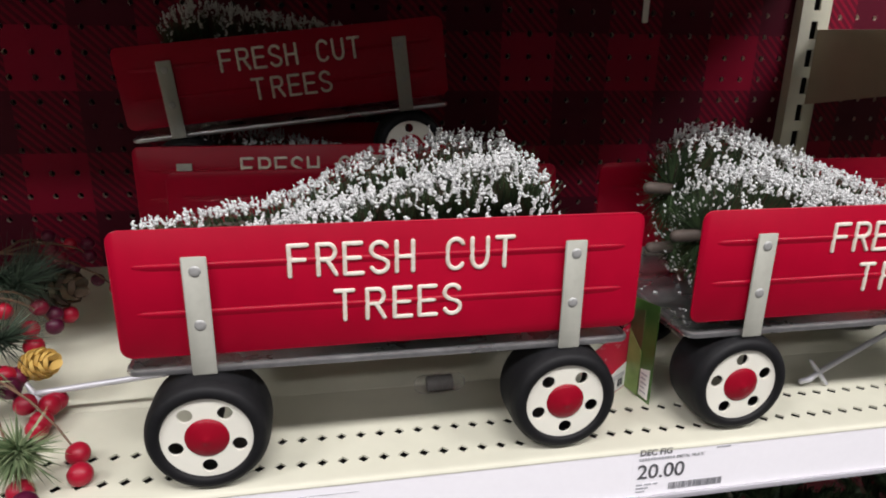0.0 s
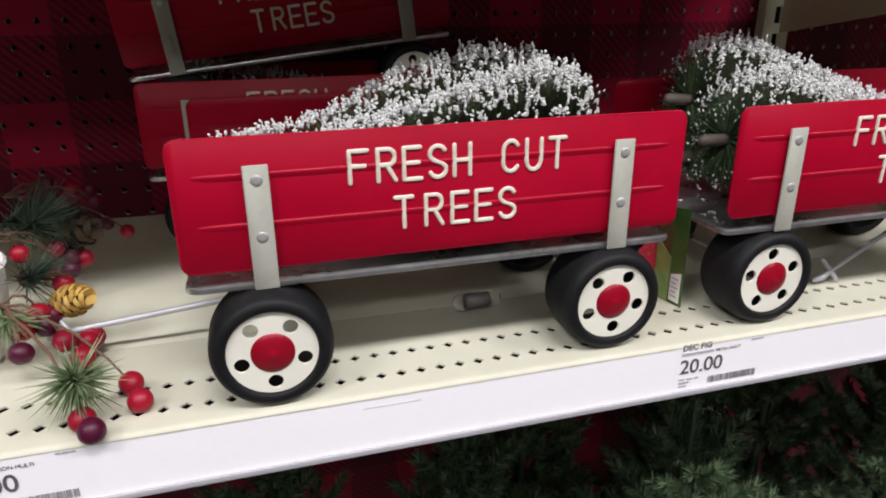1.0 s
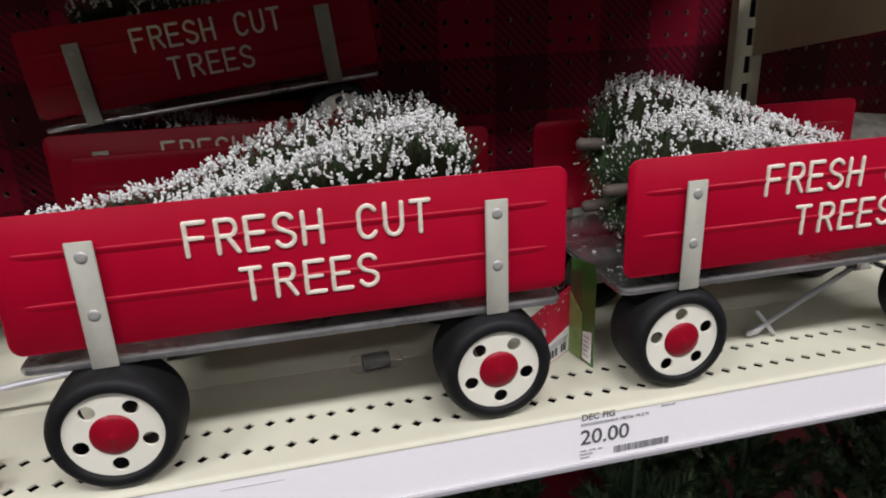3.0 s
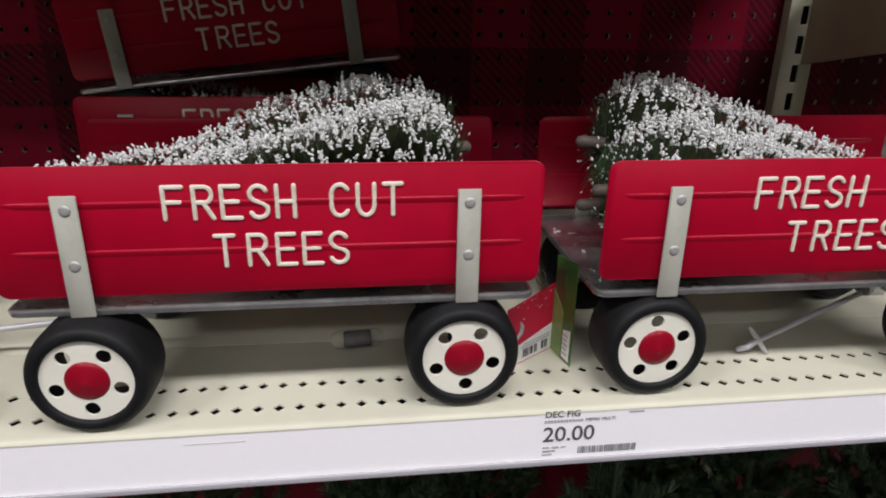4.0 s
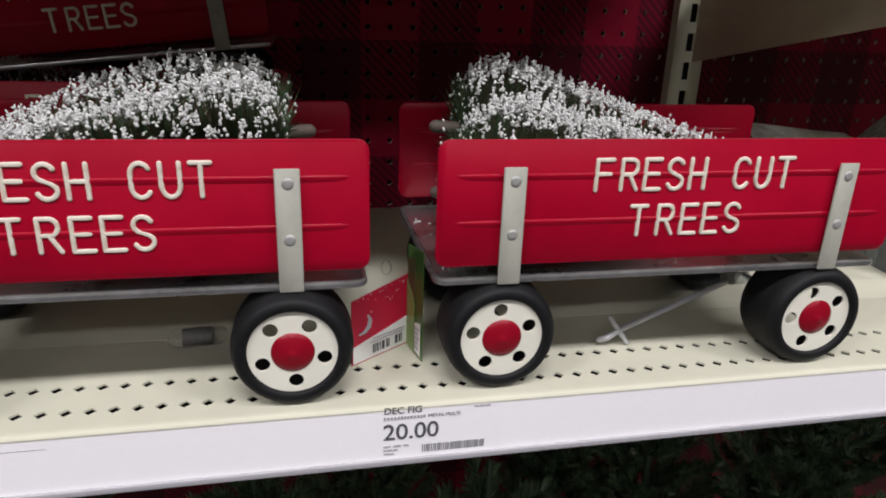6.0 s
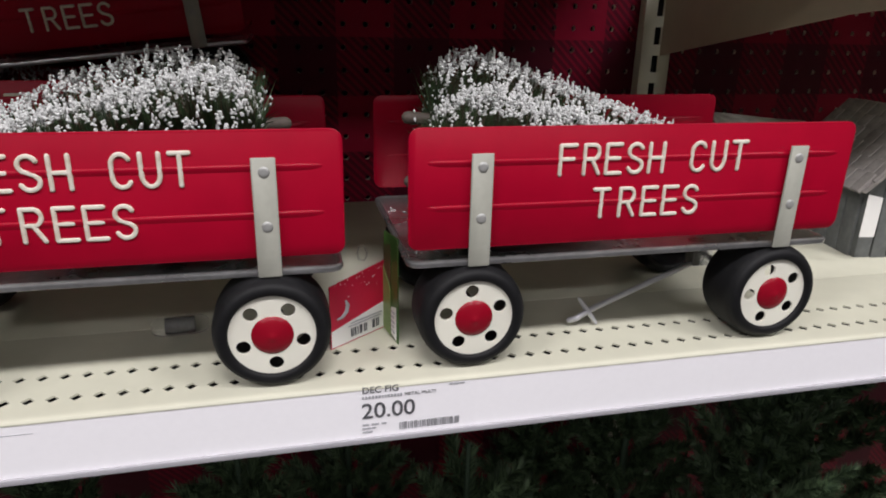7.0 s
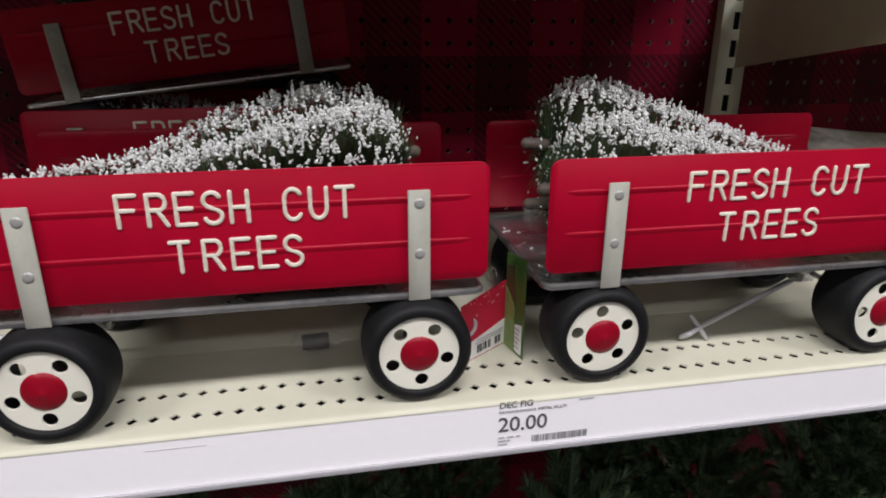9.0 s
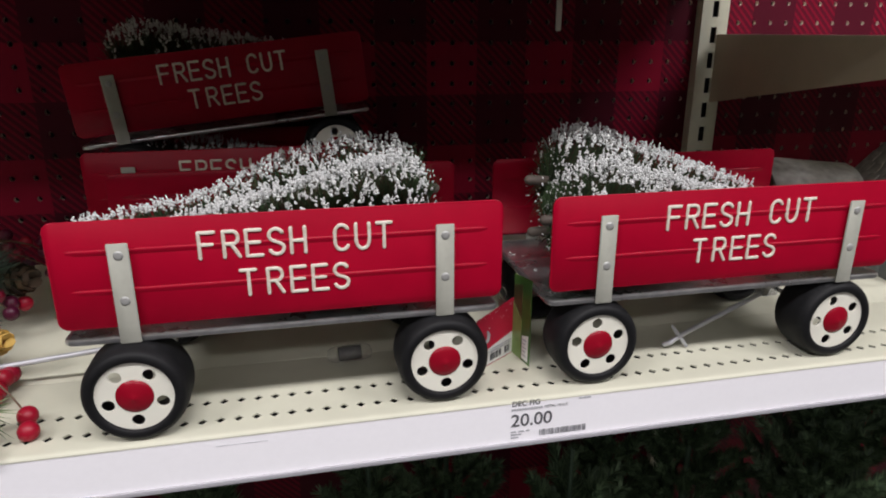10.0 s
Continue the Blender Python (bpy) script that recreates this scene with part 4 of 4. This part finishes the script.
def arrangement():
    t = thing("berry_arrangement", pose(-0.212, 0.455, S), "red berry and pine arrangement with cones in white pot", "floral arrangement")
    back = Matrix.Translation((0.212, -0.455, -S))
    bm = bmesh.new()
    lathe(bm, [(0, 0.0), (0.034, 0.0), (0.038, 0.004), (0.043, 0.030), (0.046, 0.058), (0.048, 0.060), (0.046, 0.062), (0.040, 0.060), (0.036, 0.050), (0, 0.048)], 28, "z")
    for v in bm.verts:
        k = 1 + 0.05 * noise.noise(v.co * 60)
        v.co.x *= k
        v.co.y *= k
    part("pot", bm, POT, t, "white cloth-covered pot")
    near = [(-0.0920, 0.3865, 1.1290), (-0.0846, 0.3658, 1.1290), (-0.1115, 0.3554, 1.1290), (-0.1047, 0.3433, 1.1290), (-0.1225, 0.4200, 1.1329), (-0.1241, 0.4160, 1.1300), (-0.1322, 0.4250, 1.1426), (-0.1222, 0.4340, 1.1356), (-0.1200, 0.4400, 1.1357), (-0.1510, 0.4100, 1.1450), (-0.1524, 0.4250, 1.1533), (-0.1420, 0.4320, 1.1509), (-0.1473, 0.4400, 1.1558), (-0.1424, 0.4450, 1.1516)]
    far = [(-0.1491, 0.5300, 1.1495), (-0.1499, 0.5350, 1.1567), (-0.1428, 0.5450, 1.1521), (-0.1556, 0.5260, 1.1672), (-0.1618, 0.5200, 1.1524), (-0.1716, 0.5100, 1.1534), (-0.1731, 0.5100, 1.1717), (-0.1360, 0.4600, 1.1659)]
    back_row = [(-0.1167, 0.5800, 1.1595), (-0.1315, 0.5850, 1.1656), (-0.1541, 0.6000, 1.1718), (-0.1433, 0.6100, 1.1790), (-0.1608, 0.6200, 1.1871), (-0.1484, 0.6250, 1.1852), (-0.1763, 0.6200, 1.1836), (-0.1663, 0.6100, 1.1782), (-0.1807, 0.6300, 1.1924)]
    rng = random.Random(4)
    bmesh_berry = shared("berry", berry_mesh)
    heads = ((near, 0.0069, (-0.165, 0.435, 1.165)), (far, 0.0066, (-0.185, 0.500, 1.185)), (back_row, 0.0056, (-0.190, 0.560, 1.200)))
    for row, r, root in heads:
        for p in row:
            part("berry", bmesh_berry, None, t, at=back @ Matrix.Translation(p) @ Matrix.Rotation(rng.uniform(0, 3), 4, "X") @ Matrix.Diagonal((r, r, r * rng.uniform(0.92, 1.06), 1)))
        for k in range(0, len(row), 3):
            p, q = Vector(root), Vector(row[k])
            mid = p.lerp(q, 0.55) + Vector((0.004, -0.002, 0.010))
            bm = bmesh.new()
            sweep(bm, [p, p.lerp(mid, 0.6) + Vector((0, 0, 0.003)), mid, q.lerp(mid, 0.4) + Vector((0, 0, 0.003)), q], [0.0010, 0.0009, 0.0008, 0.0007, 0.0006], 6)
            part("stem", bm, STEM, t, at=back)
    g = np.random.default_rng(11)
    for c, w, ln, n, mat in (((-0.1165, 0.3740, 1.1450), (0.10, -0.30, 0.05), 0.029, 260, PINE), ((-0.1580, 0.4600, 1.1700), (0.5, -0.3, 0.3), 0.036, 120, PINE_DARK), ((-0.1740, 0.5500, 1.1750), (0.5, -0.2, 0.5), 0.045, 150, PINE_DARK),
                             ((-0.1700, 0.5200, 1.1850), (0.5, -0.1, 0.4), 0.040, 130, PINE_DARK),
                             ((-0.1650, 0.4350, 1.1600), (0.3, -0.4, -0.1), 0.030, 70, PINE),
                             ((-0.1850, 0.5300, 1.1900), (0.6, -0.2, 0.0), 0.045, 160, PINE_DARK)):
        v, f = needle_spray(g, c, w, ln, n, 0.00120 if mat is PINE else 0.0006)
        part("pine_sprig", raw_mesh("pine_sprig", v, f, mat), None, t, at=back)
    bm = bmesh.new()
    pine_cone(bm, (-0.1297, 0.4490, 1.1581), (0.7, -0.35, 0.25), 0.0100, 0.0205)
    part("pine_cone", bm, CONE_GOLD, t, "golden pine cone", back)
    bm = bmesh.new()
    pine_cone(bm, (-0.1500, 0.5500, 1.1730), (0.8, -0.3, 0.1), 0.0150, 0.034)
    part("pine_cone", bm, CONE_BROWN, t, "dark brown pine cone", back)
    return t


arrangement()


# ---- whitewashed houses at the next bay ----
def bark_house(m, w, d, h, rise, label):
    t = thing("decorative_house", m, label, "decorative house", "decorative houses")
    rng = random.Random(int(w * 1000))
    n = 7
    for k in range(n):
        x0, x1 = -w / 2 + k * w / n, -w / 2 + (k + 1) * w / n - 0.0012
        bm = bmesh.new()
        box(bm, x0, x1, -0.003 + rng.uniform(-0.0006, 0.0006), 0.004, 0, h, 0.0006)
        part("front_board", bm, GREYWOOD, t)
    for sx in (-1, 1):
        for k in range(6):
            y0, y1 = 0.004 + k * (d - 0.004) / 6, 0.004 + (k + 1) * (d - 0.004) / 6 - 0.001
            bm = bmesh.new()
            box(bm, sx * w / 2 - 0.003, sx * w / 2 + 0.003 + rng.uniform(-0.0006, 0.0006), y0, y1, 0, h, 0.0006)
            part("side_board", bm, GREYWOOD, t)
    over = 0.013
    slope = math.atan2(rise, w / 2)
    reach = (w / 2 + over) / math.cos(slope)
    rows = 6
    for sx in (-1, 1):
        roof = thing_part("roof_slope", t, Matrix.Translation((0, -over, h + rise)) @ (Matrix.Identity(4) if sx == 1 else Matrix.Translation((0, d + 2 * over, 0)) @ Matrix.Rotation(math.pi, 4, "Z")) @ Matrix.Rotation(slope, 4, "Y"), reach, d + 2 * over)
        for r in range(rows):
            y = 0.0
            while y < d + 2 * over - 0.004:
                wd = rng.uniform(0.010, 0.018)
                y1 = min(y + wd, d + 2 * over)
                bm = bmesh.new()
                box(bm, 0, reach / rows * 1.35, y, y1 - 0.0008, 0.0002, 0.0030 + rng.uniform(0, 0.0012), 0.0005)
                part("shingle", bm, BARK, roof, at=Matrix.Translation((r * reach / rows * 0.97, 0, 0.0012)) @ Matrix.Rotation(radians(4 + rng.uniform(-1.5, 1.5)), 4, "Y"))
                y = y1
    return t


def thing_part(name, parent, m, reach, long):
    bm = bmesh.new()
    box(bm, 0, reach, 0, long, -0.002, 0.0008)
    return part(name, bm, BARK, parent, at=m)


bark_house(pose(0.775, 0.480, S, 0, 0, -8), 0.110, 0.110, 0.078, 0.052, "grey wooden toy house with a whitewashed shingle roof")


def birch_log():
    t = thing("birch_log", pose(0.618, 0.612, S, 0, 0, -6), "thick whitewashed birch log with dark marks, lying on shelf", "log")
    bm = bmesh.new()
    n, rows = 28, 16
    grid = []
    for i in range(rows):
        x = 0.005 + 0.115 * i / (rows - 1)
        r = 0.0600 - 0.010 * i / (rows - 1)
        ring = []
        for k in range(n):
            a = 2 * math.pi * k / n
            w = r * (1 + 0.035 * noise.noise(Vector((x * 30, math.cos(a) * 2, math.sin(a) * 2))))
            ring.append(bm.verts.new((x, w * math.cos(a), max(0.0, 0.0590 + w * math.sin(a)))))
        grid.append(ring)
    for p, q in zip(grid, grid[1:]):
        for k in range(n):
            bm.faces.new((p[k], p[(k + 1) % n], q[(k + 1) % n], q[k]))
    part("bark", bm, BIRCH, t)
    for x, r in ((0.0045, 0.0575), (0.1205, 0.048)):
        bm = bmesh.new()
        lathe(bm, [(0, -0.001), (r * 0.7, -0.001), (r, 0.0), (r, 0.002), (0, 0.002)], 28, "x")
        part("cut_end", bm, STUMP, t, at=Matrix.Translation((x, 0, 0.0590)))
    return t


BIRCH = material("birch_bark", (0.66, 0.64, 0.62), 0.8, colour2=(0.20, 0.18, 0.17), blotch=34, scale=90, bump=0.3, bump_scale=120)
birch_log()
bm = bmesh.new()
card_plate(bm, (0.6995, 0.4660), (0.7135, 0.4640), 1.1500, 1.1860, 0, 0.0005, -0.003)
tagged(new("paper_tag", mesh_of(bm, "paper_tag", CARD)), "white paper tag hanging on the grey toy house", "paper tag")


# ---- plain green fir trees on the shelf below ----
def shoot(rng, v, f, p, d, ln, r):
    """A twig closely set with soft needles all round, and a blunt tuft at its end."""
    d, a, b = frame_of(d)
    for k in range(int(ln * 3000)):
        s = rng.uniform(0.0, 1.0)
        t = rng.uniform(0, 2 * math.pi)
        q = (math.cos(t) * a + math.sin(t) * b) * rng.uniform(0.7, 1.0) + d * rng.uniform(0.7, 1.5)
        at = p + d * ln * s
        spike(v, f, at, at + q / np.linalg.norm(q) * r * 1.5 * (1.0 - 0.25 * s), 0.0011)


def fir_meshes(seed, height):
    rng = np.random.default_rng(seed)
    v, f = [], []
    shoot(rng, v, f, np.array((0, 0, height - 0.10)), np.array((0.03, 0.02, 1.0)), 0.095, 0.009)
    for i in range(54):
        u = i / 53
        z = height * (0.30 + 0.62 * u)
        a = i * 2.39996 + rng.uniform(-0.3, 0.3)
        ln = (0.150 * (1 - u) ** 0.8 + 0.045) * rng.uniform(0.75, 1.1)
        d = np.array((math.cos(a), math.sin(a), 0.45 + 1.0 * u))
        d /= np.linalg.norm(d)
        p = np.array((0, 0, z))
        shoot(rng, v, f, p + d * 0.02, d, ln, 0.0125)
        for side in (-1, 1):
            w = d + side * 0.75 * np.array((-math.sin(a), math.cos(a), 0)) + np.array((0, 0, 0.25))
            shoot(rng, v, f, p + d * ln * rng.uniform(0.4, 0.65), w / np.linalg.norm(w), ln * 0.45, 0.0115)
    bm = bmesh.new()
    sweep(bm, [(0, 0, 0), (0, 0, height * 0.5), (0, 0, height)], [0.010, 0.007, 0.002], 10)
    return mesh_of(bm, "trunk", PINE_DARK), raw_mesh("foliage", v, f, FIR)


FIRS = [fir_meshes(21, 0.80), fir_meshes(22, 0.80)]
for k, (x, y, h, turn) in enumerate(((0.338, 0.440, 0.945, 20), (0.150, 0.520, 0.92, 70), (0.680, 0.500, 0.97, 130), (0.800, 0.560, 1.00, 200), (-0.040, 0.580, 0.90, 260), (0.255, 0.620, 0.90, 310), (0.930, 0.480, 0.96, 15), (0.480, 0.640, 0.82, 80), (0.585, 0.610, 0.94, 110))):
    t = thing("fir_tree", pose(x, y, 0.245, 0, 0, turn), "plain green artificial fir tree on the shaded lower shelf", "artificial tree", "green fir trees")
    trunk, leaves = FIRS[k % 2]
    part("trunk", trunk, None, t)
    part("foliage", leaves, None, t)
    t.scale = (1, 1, h)

# small white clip on the pegboard
bm = bmesh.new()
rounded_plate(bm, 0.0075, 0.075, 0.002, 0, 0.002, 3)
ob = tagged(new("peg_clip", mesh_of(bm, "peg_clip", CARD)), "narrow white plastic clip strip hanging on the pegboard", "clip strip")
ob.matrix_basis = Matrix.Translation((0.4400, WALL - 0.003, 1.3810))
